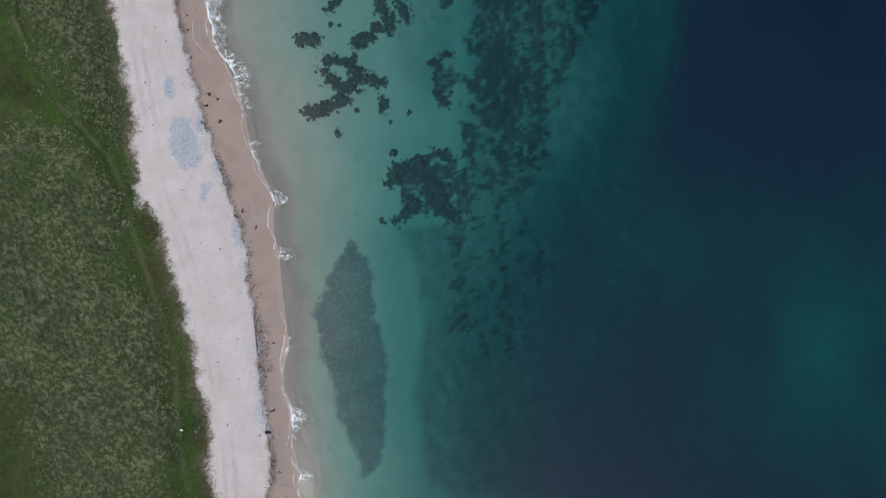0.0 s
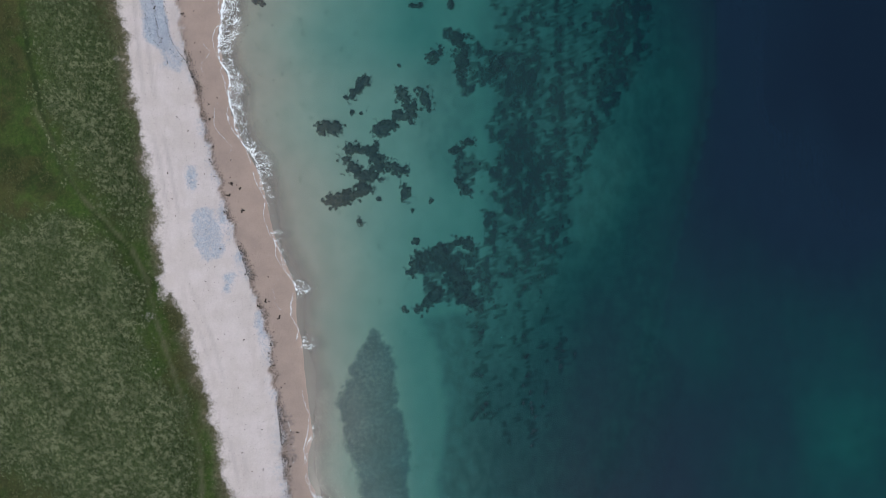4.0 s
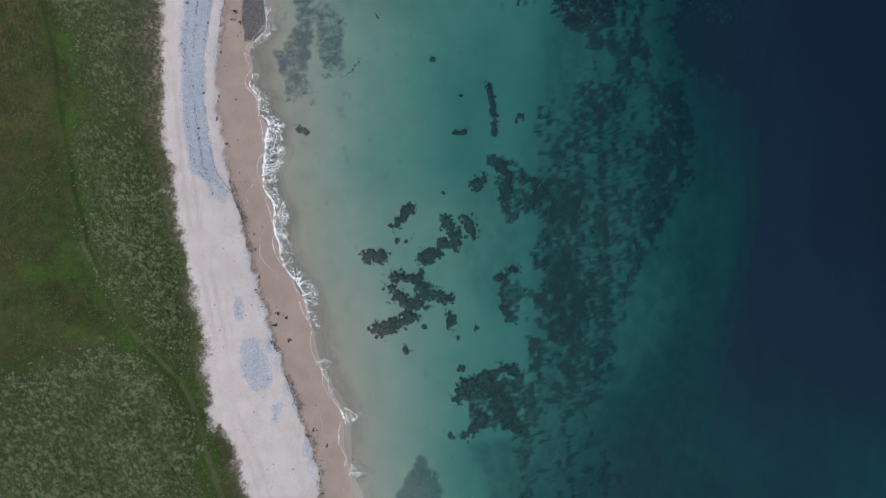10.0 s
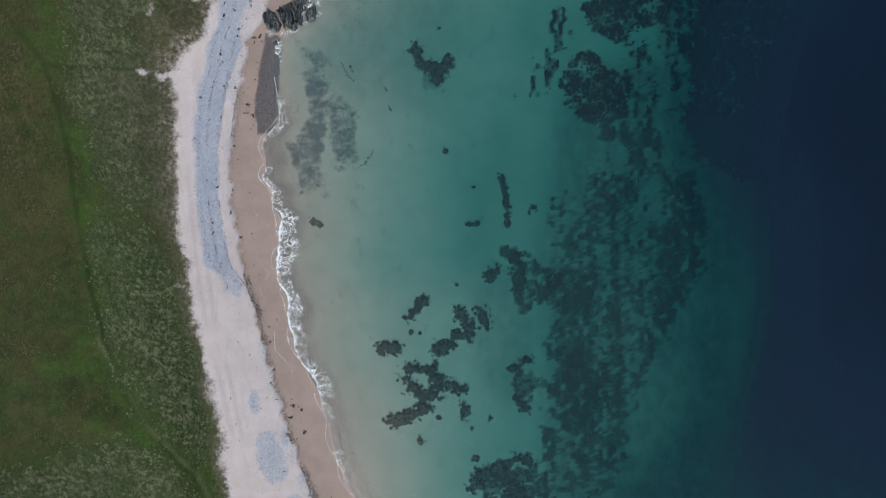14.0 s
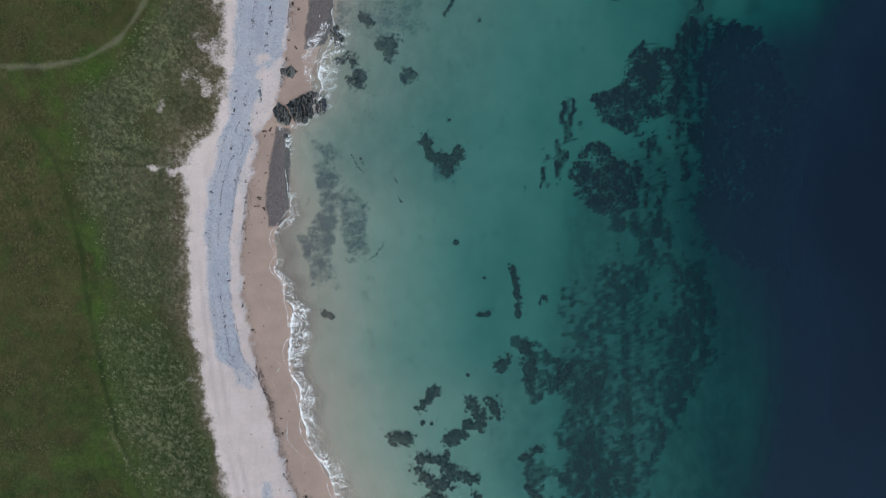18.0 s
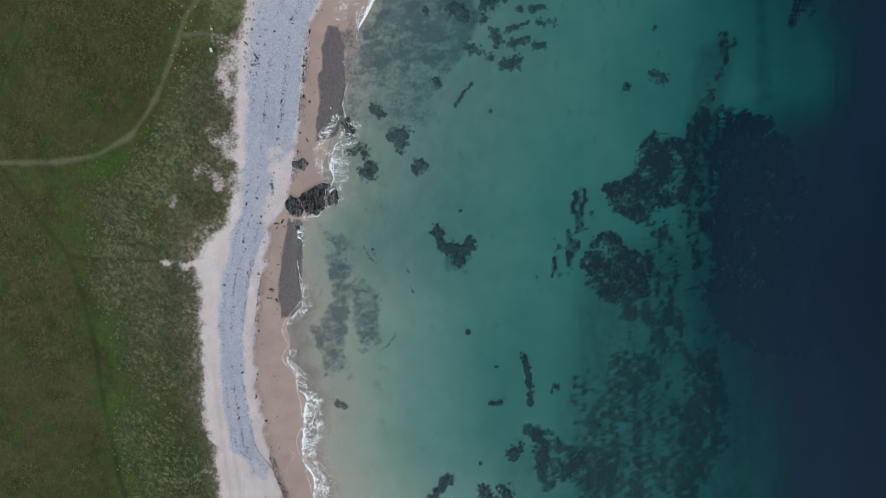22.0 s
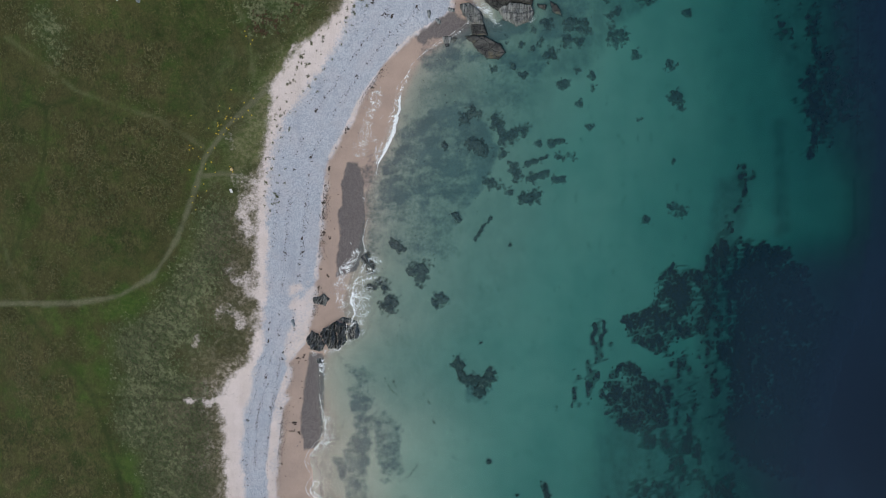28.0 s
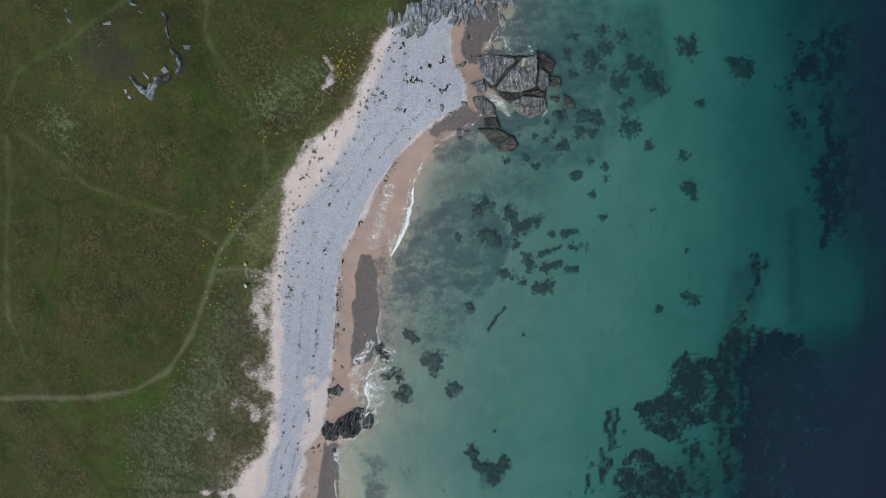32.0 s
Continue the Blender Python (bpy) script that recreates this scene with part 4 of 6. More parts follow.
LEDGE_ROCK = rock_material("layered_dark_rock", (0.072, 0.076, 0.074), (0.30, 0.305, 0.29), 0.2, (4.0, 0.6, 1))
BLUE_ROCK = rock_material("blue_grey_rock", (0.19, 0.22, 0.245), (0.44, 0.48, 0.51), 0.2)
DEAD_LEAF = leaf_material("dry_dune_grass", (0.105, 0.092, 0.058), (0.220, 0.195, 0.140))
MARRAM_LEAF = dune_grass_material()
TURF_LEAF = leaf_material("turf_grass", (0.028, 0.040, 0.010), (0.140, 0.124, 0.056))
FLOWER = leaf_material("yellow_petals", (0.42, 0.30, 0.012), (0.60, 0.46, 0.03))
HERB = leaf_material("beach_herb", (0.055, 0.060, 0.030), (0.16, 0.16, 0.085))
WHITE_PAINT = rock_material("weathered_white_paint", (0.62, 0.63, 0.63), (0.78, 0.79, 0.79))


# ---- building helpers ----
def mesh_of(name, verts, faces, material, smooth=True):
    me = bpy.data.meshes.new(name)
    me.from_pydata(verts.tolist() if hasattr(verts, "tolist") else verts, [], faces.tolist() if hasattr(faces, "tolist") else faces)
    me.materials.append(material)
    if smooth:
        me.polygons.foreach_set("use_smooth", np.ones(len(me.polygons), bool))
    me.update()
    return me


def add_values(me, name, values):
    me.attributes.new(name, "FLOAT", "POINT").data.foreach_set("value", np.ascontiguousarray(values, np.float32).ravel())


def grid_faces(nx, ny, keep=None):
    i = np.arange(nx * ny).reshape(ny, nx)
    f = np.stack([i[:-1, :-1], i[:-1, 1:], i[1:, 1:], i[1:, :-1]], -1)
    return f.reshape(-1, 4) if keep is None else f[keep]


def sheet(name, x, y, z, keep, material):
    """A mesh from the kept cells of a grid, without loose points."""
    f = grid_faces(x.shape[1], x.shape[0], keep)
    used = np.unique(f)
    place = np.full(x.size, -1)
    place[used] = np.arange(len(used))
    v = np.stack([x.ravel(), y.ravel(), z.ravel()], 1)[used]
    return mesh_of(name, v, place[f], material), used


def ground_z(x, y):
    return float(ground_height(np.array([float(x)]), np.array([float(y)]))[0])


def part(name, me, parent, label=""):
    ob = new(name, me)
    ob.parent = parent
    if label:
        tagged(ob, label)
    return ob


# ---- the ground and the sea ----
ground = new("ground", mesh_of("ground", np.stack([GX.ravel(), GY.ravel(), GZ.ravel()], 1), grid_faces(len(xs), len(ys)), GROUND))
Z = zones(GX, GY)
Z["weed"] = step(-0.5, 0.10, kelp_cover(GX, GY))
for key, values in Z.items():
    add_values(ground.data, key, values)
tagged(ground, "grassy dunes, pale sand, grey shingle and sandy sea bed", "ground", kind="structure")

wx = np.concatenate([[-75, -66], np.arange(-60.0, 76.0, 0.8), [80, 90, 110, 150, 220, 350, 600, 1100, 2600]])
wy = np.concatenate([[-2600, -1400, -700, -350, -180, -110, -80, -64], np.arange(-52.0, 188.0, 0.8), [192, 200, 215, 240, 290, 400, 700, 1300, 2600]])
WX, WY = np.meshgrid(wx, wy)
bed = ground_height(WX, WY)
water = new("water", mesh_of("water", np.stack([WX.ravel(), WY.ravel(), 0 * WX.ravel()], 1), grid_faces(len(wx), len(wy)), WATER))
add_values(water.data, "depth", np.maximum(0, -bed))
off = WX - water_line(WY)
add_values(water.data, "silt", np.maximum(0.34 * step(25.0, 2.0, off + 6 * (fractal(WX, WY, 12, 63) - 0.5)), step(8.0, -1.0, off + 4.0 * (fractal(WX, WY, 7, 61) - 0.5))) * (1 - 0.78 * step(70, 90, WY) - 0.18 * step(112, 128, WY)))
tagged(water, "clear shallow sea turning from green to deep blue", "sea", kind="structure")

# ---- surf: foam along the water's edge ----
fy = np.arange(-50.0, 168.0, 0.15)


def lobes(y):
    """The scalloped edge that each wave leaves."""
    return 1.5 * np.abs(np.sin(y * 0.42 + 2.2 * fractal(0 * y, y, 9, 72, 2))) + 1.0 * (fractal(0 * y, y, 3.0, 73, 3) - 0.5)


SPLASHES = [(-33.5, 2.4), (-27.4, -24.7), (-34.7, 12.0), (-27.2, -34.7), (-37.8, 21.1)]


def busy(y):
    """Where the surf is broad: off the middle of the beach and by the rocks."""
    broad = np.maximum(step(16, 34, y) * step(74, 60, y), 0.9 * step(92, 97, y) * step(114, 109, y))
    broad = np.maximum(broad, 0.45 * step(70, 76, y) * step(94, 90, y))
    for (sx, sy), reach in zip(SPLASHES, (1.3, 1.6, 1.2, 1.3, 0.9)):
        broad = np.maximum(broad, 0.95 * np.exp(-(((y - sy) / reach) ** 2)))
    return broad


for name, shift, width, gate, size, full, label in (
        ("surf_foam", 0.2, 1.0, 0.36, 9.0, 0.90, "white lacy foam of a wave breaking along the sand"),
        ("foam_line", -0.1, 0.40, 0.30, 5.0, 0.92, "thin bright foam line at the edge of the wash"),
        ("swash_foam", -1.9, 0.28, 0.50, 7.0, 0.80, "faint foam loops left on wet sand by the last wave")):
    u = np.linspace(0, 1, 13)
    FU, FY = np.meshgrid(u, fy)
    wide = busy(FY) if shift > 0 else 0 * FY
    wid = (width + 3.0 * wide) * (0.3 + 1.4 * fractal(FY * 0 + 3.0, FY, size, 71, 3))  # broader here, narrower there
    FX = water_line(FY) + shift + 1.2 * step(72, 82, FY) * step(128, 118, FY) - lobes(FY + 5 * shift) * (0.6 if shift > -1 else 1.2) + FU * wid + 0.5 * (fractal(FY * 0, FY, 1.1, 75, 3) - 0.5)
    FZ = np.maximum(ground_height(FX, FY), 0.0) + 0.035 + 0.08 * np.sin(np.pi * FU) * (shift > 0)
    along = np.maximum(step(gate, gate + 0.22, fractal(FY * 0 + 11.0, FY, size, 77, 3)), 0.85 * wide)
    body = full * along * step(0.0, 0.08, FU) * step(1.0, 0.1 + 0.45 * (shift > 0), FU) * ((0.62 + 0.24 * wide if shift > 0 else 0.85) + 0.62 * step(0.22, 0.05, FU))
    me, used = sheet(name, FX, FY, FZ, np.ones((len(fy) - 1, 12), bool), FOAM)
    add_values(me, "foam", body.ravel()[used])
    tagged(new(name, me), label, "sea foam", kind="stuff")

# one small wave breaking white in the north of the bay
crest = coast([(-28.5, 140.4), (-29.8, 137.3), (-31.2, 134.5), (-32.3, 131.2), (-33.6, 127.9), (-34.7, 124.3)])
CU, CY = np.meshgrid(np.linspace(0, 1, 15), np.arange(*(lambda e: (e[1][1], e[0][1], 0.12))([(-29.8, 137.9), (-34.7, 124.1)])))
span = (CY - CY.min()) / (CY.max() - CY.min())
CX = crest(CY) - 0.7 + CU * (0.35 + 1.7 * np.sin(np.pi * span) ** 0.8) * (0.7 + 0.6 * fractal(0 * CY, CY, 2.0, 79, 3))
CZ = np.maximum(ground_height(CX, CY), 0) + 0.04 + 0.30 * np.sin(np.pi * CU) ** 0.7 * np.sin(np.pi * span) + 0.05 * fractal(CX, CY, 0.4, 83, 3)
me, used = sheet("breaking_wave", CX, CY, CZ, np.ones((CX.shape[0] - 1, 14), bool), FOAM)
add_values(me, "foam", ((0.62 + 0.75 * step(0.45, 0.85, CU)) * step(0, 0.12, CU) * step(1.0, 0.9, CU) * step(0, 0.1, span) * step(1, 0.9, span)).ravel()[used])
tagged(new("breaking_wave", me), "small white wave breaking onto wet sand", "wave", kind="stuff")


def foam_patch(name, line, r, full, label):
    """Loose foam that swirls about a broken line."""
    x0, x1 = min(p[0] for p in line) - r, max(p[0] for p in line) + r
    y0, y1 = min(p[1] for p in line) - r, max(p[1] for p in line) + r
    X, Y = np.meshgrid(np.arange(x0, x1, 0.18), np.arange(y0, y1, 0.18))
    d = away(X, Y, line) + 0.9 * r * (fractal(X, Y, 1.6, 85, 3) - 0.5)
    me, used = sheet(name, X, Y, np.maximum(ground_height(X, Y), 0) + 0.05, d[:-1, :-1] < r, FOAM)
    add_values(me, "foam", (full * step(r, 0.1 * r, d)).ravel()[used])
    tagged(new(name, me), label, "sea foam", kind="stuff")


for line, r, full in (
        ([(-17.4, 151.5), (-16.0, 150.5), (-14.7, 149.5), (-14.0, 147.8)], 1.5, 0.80), ([(-14.5, 163.1), (-14.4, 160.6), (-13.3, 158.3)], 0.9, 0.62),
        ([(-10.3, 159.1), (-9.7, 158.0)], 0.8, 0.6), ([(-38.7, 110.3), (-40.8, 106.7), (-42.0, 104.8), (-41.7, 101.8), (-40.6, 100.1)], 1.6, 0.80),
        ([(-41.2, 105.1), (-39.2, 103.4), (-40.2, 101.4)], 1.8, 0.70), ([(-37.8, 107.0), (-36.1, 106.3), (-34.5, 104.9)], 1.2, 0.55),
        ([(-46.8, 93.0), (-45.2, 91.3), (-45.5, 89.9)], 1.0, 0.80), ([(-44.1, 93.2), (-41.4, 94.5), (-38.3, 96.4)], 1.1, 0.70),
        ([(-34.2, 136.1), (-35.8, 132.9), (-36.8, 129.2), (-37.5, 127.1)], 2.0, 0.64), ([(-35.9, 130.2), (-34.6, 128.9), (-34.4, 126.9)], 1.1, 0.62), ([(-7.3, 148.9), (-9.0, 147.3)], 0.8, 0.55)):
    foam_patch("rock_foam", line, r, full, "loose white foam swirling round the shore rocks")


# ---- weed beds and reefs under water ----
kx, ky = np.arange(-14.0, 66.0, 0.18), np.arange(-24.0, 168.0, 0.18)
KX, KY = np.meshgrid(kx, ky)
cover = kelp_cover(KX, KY)
KZ = ground_height(KX, KY) + 2.0 * np.clip(cover, -0.02, 0.22) * (0.6 + 0.8 * fractal(KX, KY, 0.9, 51, 2))
cell = cover[:-1, :-1] > -0.5
near = (KY < 76 + 6 * fractal(KX, KY, 5.0, 59))[:-1, :-1]
for name, part_of, mat, label in (("weed_bed", cell & near, KELP_MAT, "brown weed bed in long streaks on the sandy bottom"),
                                  ("kelp_bed", cell & ~near, DEEP_KELP, "dark kelp bed on the deeper sea bed")):
    me, used = sheet(name, KX, KY, KZ, part_of, mat)
    add_values(me, "cover", cover.ravel()[used])
    tagged(new(name, me), label, "kelp", kind="stuff")


def islands(keep):
    """Labels the connected cells of a grid from 1 up."""
    mark = np.zeros(keep.shape, int)
    count = 0
    for i, j in zip(*np.nonzero(keep)):
        if mark[i, j]:
            continue
        count += 1
        mark[i, j] = count
        heap = [(i, j)]
        while heap:
            p, q = heap.pop()
            for u, v in ((p + 1, q), (p - 1, q), (p, q + 1), (p, q - 1)):
                if 0 <= u < keep.shape[0] and 0 <= v < keep.shape[1] and keep[u, v] and not mark[u, v]:
                    mark[u, v] = count
                    heap.append((u, v))
    return mark, count


def reef(lines, r, high=0.5, seed=0, material=REEF, name="reef", label="dark weed-covered reef just under the clear water", category="reef"):
    """A low ragged reef that follows some broken lines."""
    pts = [p for line in lines for p in line]
    x0, x1 = min(p[0] for p in pts) - r * 1.8, max(p[0] for p in pts) + r * 1.8
    y0, y1 = min(p[1] for p in pts) - r * 1.8, max(p[1] for p in pts) + r * 1.8
    X, Y = np.meshgrid(np.arange(x0, x1, 0.13), np.arange(y0, y1, 0.13))
    d = np.full(X.shape, 1e9)
    for line in lines:
        d = np.minimum(d, away(X, Y, line))
    rag = 1.7 * (fractal(X, Y, 2.0, 81 + seed, 3) - 0.5) + 1.25 * (0.52 - rounded(X, Y, 0.95, 87 + seed)) + 0.6 * (vnoise(X, Y, 0.3, 89 + seed) - 0.5)
    body = 1 - d / r + rag
    Zr = ground_height(X, Y) + high * np.clip((body - 0.1) * 1.3, 0.02, 1) * (0.55 + 0.9 * fractal(X, Y, 0.7, 91, 3))
    keep, count = islands(body[:-1, :-1] > -0.05)
    Zr = np.minimum(Zr, -0.06)

    def head(k):
        me, used = sheet("reef_head", X, Y, Zr, keep == k, material)
        add_values(me, "cover", 0.9 * (body.ravel()[used] - 0.34))
        return me

    pieces = [k for k in range(1, count + 1) if (keep == k).sum() >= 14]
    if not pieces:
        return None
    if len(pieces) == 1:
        thing = new(name, head(pieces[0]))
    else:
        thing = new(name)
        for k in pieces:
            part("reef_head", head(k), thing)
    return tagged(thing, label, category, "reefs in the bay")


REEFS = []
REEFS.append(([[(-27.6, 39.0), (-25.4, 39.2)]], 1.5))
REEFS.append(([[(-23.7, 44.2), (-22.4, 45.6), (-21.1, 46.9)]], 1.3))
REEFS.append(([[(-23.1, 41.8)]], 0.6))
REEFS.append(([[(-21.5, 41.6)]], 0.4))
REEFS.append(([[(-23.3, 35.3), (-19.4, 35.3), (-18.4, 32.7)], [(-23.8, 33.7), (-21.6, 31.3), (-19.2, 30.6)], [(-20.4, 28.8), (-23.9, 27.1), (-26.1, 26.6)]], 1.7))
REEFS.append(([[(-21.5, 23.1), (-21.0, 22.4)]], 0.9))
REEFS.append(([[(-18.3, 26.9)]], 0.6))
REEFS.append(([[(-16.5, 32.7), (-14.4, 31.8)], [(-13.4, 28.6), (-13.8, 27.8)]], 1.3))
REEFS.append(([[(-18.6, 38.8), (-16.2, 39.8)], [(-15.4, 41.5), (-13.0, 41.0)], [(-14.3, 44.9), (-13.5, 43.0)]], 1.5))
REEFS.append(([[(-10.8, 45.2), (-10.0, 42.7)]], 1.6))
REEFS.append(([[(-11.9, 19.8)]], 0.7))
REEFS.append(([[(-9.5, 26.7)]], 0.6))
REEFS.append(([[(-12.6, 24.9)]], 0.5))
REEFS.append(([[(-12.6, 15.0), (-10.5, 17.4), (-8.3, 18.1)], [(-8.3, 17.9), (-6.4, 15.0), (-4.5, 13.6)], [(-4.4, 12.6), (-2.5, 9.1)]], 1.6))
REEFS.append(([[(-11.6, 8.3), (-9.5, 10.0), (-8.3, 11.0)]], 1.3))
REEFS.append(([[(-13.8, 8.3)]], 0.9))
REEFS.append(([[(-5.4, 19.8), (-2.6, 19.0)]], 1.2))
REEFS.append(([[(-12.2, 19.8)]], 0.6))
REEFS.append(([[(-5.2, 30.4), (-3.1, 28.0)]], 1.0))
REEFS.append(([[(-5.5, 35.3), (-2.7, 36.7)]], 0.9))
REEFS.append(([[(-9.6, 26.6)]], 0.5))
REEFS.append(([[(-12.7, 25.0)]], 0.5))
REEFS.append(([[(-7.2, 68.7), (-6.3, 62.9), (-6.1, 60.1)]], 0.7))
REEFS.append(([[(-1.7, 63.3), (-2.5, 62.6)]], 0.9))
REEFS.append(([[(-16.7, 73.0)]], 0.7))
REEFS.append(([[(-12.2, 66.6)]], 0.6))
REEFS.append(([[(-12.9, 60.2), (-11.2, 60.4)]], 0.5))
REEFS.append(([[(-39.7, 61.0), (-38.5, 60.4)]], 0.8))
REEFS.append(([[(-9.5, 51.7), (-8.4, 52.2)]], 1.4))
REEFS.append(([[(-5.1, 54.6), (-4.2, 52.1), (-4.5, 49.2)]], 1.5))
REEFS.append(([[(1.6, 50.6), (1.1, 49.2)]], 1.5))
REEFS.append(([[(-15.1, 50.0)]], 0.4))
REEFS.append(([[(-21.9, 90.9), (-20.9, 88.1), (-18.5, 87.3)], [(-16.1, 88.4), (-18.2, 86.0)]], 1.2))
REEFS.append(([[(-36.5, 108.9), (-36.0, 107.3)]], 1.1))
REEFS.append(([[(-29.1, 106.7), (-27.4, 107.1), (-27.8, 105.5)]], 1.3))
REEFS.append(([[(-33.9, 100.7), (-32.9, 101.2)]], 1.1))
REEFS.append(([[(-25.4, 101.1), (-24.3, 101.6)]], 1.0))
REEFS.append(([[(-30.9, 110.7), (-32.1, 111.5)]], 0.7))
REEFS.append(([[(-21.0, 115.3), (-21.2, 116.3)]], 0.6))
REEFS.append(([[(-18.2, 111.8), (-16.7, 114.2), (-15.5, 115.3)]], 0.4))
REEFS.append(([[(-12.2, 110.9)]], 0.3))
REEFS.append(([[(-22.3, 90.5), (-20.6, 87.4), (-18.4, 87.2)], [(-16.4, 88.3), (-18.3, 85.3)]], 1.1))
REEFS.append(([[(-17.8, 93.9)]], 0.4))
REEFS.append(([[(-19.0, 132.2), (-17.5, 133.3)]], 1.2))
REEFS.append(([[(-14.7, 132.0), (-13.2, 130.0)], [(-13.2, 128.6), (-9.5, 130.4)]], 1.1))
REEFS.append(([[(-13.0, 126.5)]], 0.7))
REEFS.append(([[(-16.0, 122.1), (-14.5, 121.1)]], 1.1))
REEFS.append(([[(-11.6, 124.2), (-10.9, 122.7)]], 1.0))
REEFS.append(([[(-9.2, 124.4), (-5.8, 125.5)]], 0.6))
REEFS.append(([[(-8.3, 122.1), (-5.9, 122.8)]], 0.8))
REEFS.append(([[(-4.8, 128.1), (-2.9, 128.1)]], 0.6))
REEFS.append(([[(-3.7, 125.4), (-1.2, 125.5)]], 0.7))
REEFS.append(([[(-4.5, 121.8), (-3.2, 121.7)]], 0.6))
REEFS.append(([[(-9.8, 118.6), (-7.9, 119.0)]], 1.0))
REEFS.append(([[(-12.2, 119.9)]], 0.8))
REEFS.append(([[(-7.2, 127.9)]], 0.6))
REEFS.append(([[(-23.0, 128.0)]], 0.6))
REEFS.append(([[(-21.5, 146.0), (-22.2, 145.3)]], 0.8))
REEFS.append(([[(16.2, 135.2), (16.9, 133.3)]], 0.8))
REEFS.append(([[(15.9, 124.3)]], 0.5))
REEFS.append(([[(15.6, 116.3), (17.5, 115.8)]], 0.9))
REEFS.append(([[(11.1, 114.4)]], 0.6))
REEFS.append(([[(2.4, 130.9)]], 0.5))
REEFS.append(([[(-18.2, 128.3), (-16.3, 126.8)]], 1.0))
REEFS.append(([[(0.1, 134.4)]], 0.6))
REEFS.append(([[(-2.7, 160.6)]], 1.0))
REEFS.append(([[(-3.7, 157.8)]], 0.9))
REEFS.append(([[(0.1, 157.1)]], 1.4))
REEFS.append(([[(0.1, 155.4)]], 0.8))
REEFS.append(([[(1.7, 155.4)]], 0.7))
REEFS.append(([[(3.8, 154.6)]], 0.8))
REEFS.append(([[(4.9, 153.0)]], 1.4))
REEFS.append(([[(2.5, 158.6)]], 1.1))
REEFS.append(([[(5.4, 160.4)]], 1.1))
REEFS.append(([[(9.6, 160.7)]], 0.8))
REEFS.append(([[(7.6, 155.7)]], 1.6))
REEFS.append(([[(10.4, 153.3)]], 1.8))
REEFS.append(([[(11.8, 151.2)]], 1.1))
REEFS.append(([[(6.6, 149.6)]], 0.8))
REEFS.append(([[(6.5, 145.9)]], 1.6))
REEFS.append(([[(0.9, 147.5)]], 1.2))
REEFS.append(([[(-1.5, 147.5)]], 1.0))
REEFS.append(([[(-5.3, 147.7)]], 1.0))
REEFS.append(([[(-1.8, 144.8)]], 1.1))
REEFS.append(([[(0.3, 144.7)]], 0.7))
REEFS.append(([[(-4.4, 142.5)]], 1.1))
REEFS.append(([[(-6.3, 144.9)]], 0.7))
REEFS.append(([[(-9.6, 144.5)]], 0.6))
REEFS.append(([[(-11.7, 145.3)]], 0.8))
REEFS.append(([[(-7.7, 143.8)]], 0.6))
REEFS.append(([[(9.8, 142.5)]], 0.8))
REEFS.append(([[(-11.1, 141.1)]], 0.8))
REEFS.append(([[(-9.3, 139.4)]], 0.9))
REEFS.append(([[(-2.6, 137.9)]], 0.9))
REEFS.append(([[(2.2, 139.0)]], 0.7))
REEFS.append(([[(2.4, 137.1)]], 0.7))
REEFS.append(([[(5.1, 148.7)]], 0.5))
REEFS.append(([[(16.7, 158.2)]], 1.5))
REEFS.append(([[(15.3, 159.6)]], 0.9))
REEFS.append(([[(18.5, 148.8)]], 0.7))
REEFS.append(([[(15.5, 140.4)]], 0.8))
REEFS.append(([[(16.5, 135.2)]], 1.1))
REEFS.append(([[(25.7, 154.2)]], 1.8))
REEFS.append(([[(23.8, 155.7)]], 1.0))
REEFS.append(([[(10.2, 131.6)]], 0.5))
REEFS.append(([[(-16.7, 128.5)]], 0.6))
REEFS.append(([[(1.6, 130.4)]], 0.5))
REEFS.append(([[(-0.2, 140.0)]], 0.5))
REEFS.append(([[(-14.5, 140.5)]], 0.6))
REEFS.append(([[(-7.7, 146.8)]], 0.7))
REEFS.append(([[(-2.8, 154.6)]], 0.7))
REEFS.append(([[(2.1, 161.4)]], 1.0))
for k, (lines, r) in enumerate(REEFS):
    north = lines[0][0][1] > 95
    reef(lines, r * (1.0 if north else 0.78), 0.45 + 0.2 * random.random(), k * 3, STONY_REEF if north else REEF, label="submerged stony reef with brown weed in shallow water" if north else "dark weed-covered reef just under the clear water")


# ---- rocks ----
def outcrop(name, x, y, label):
    e = new(name)
    e.matrix_basis = pose(x, y, ground_z(x, y))
    return tagged(e, label, "rock outcrop")


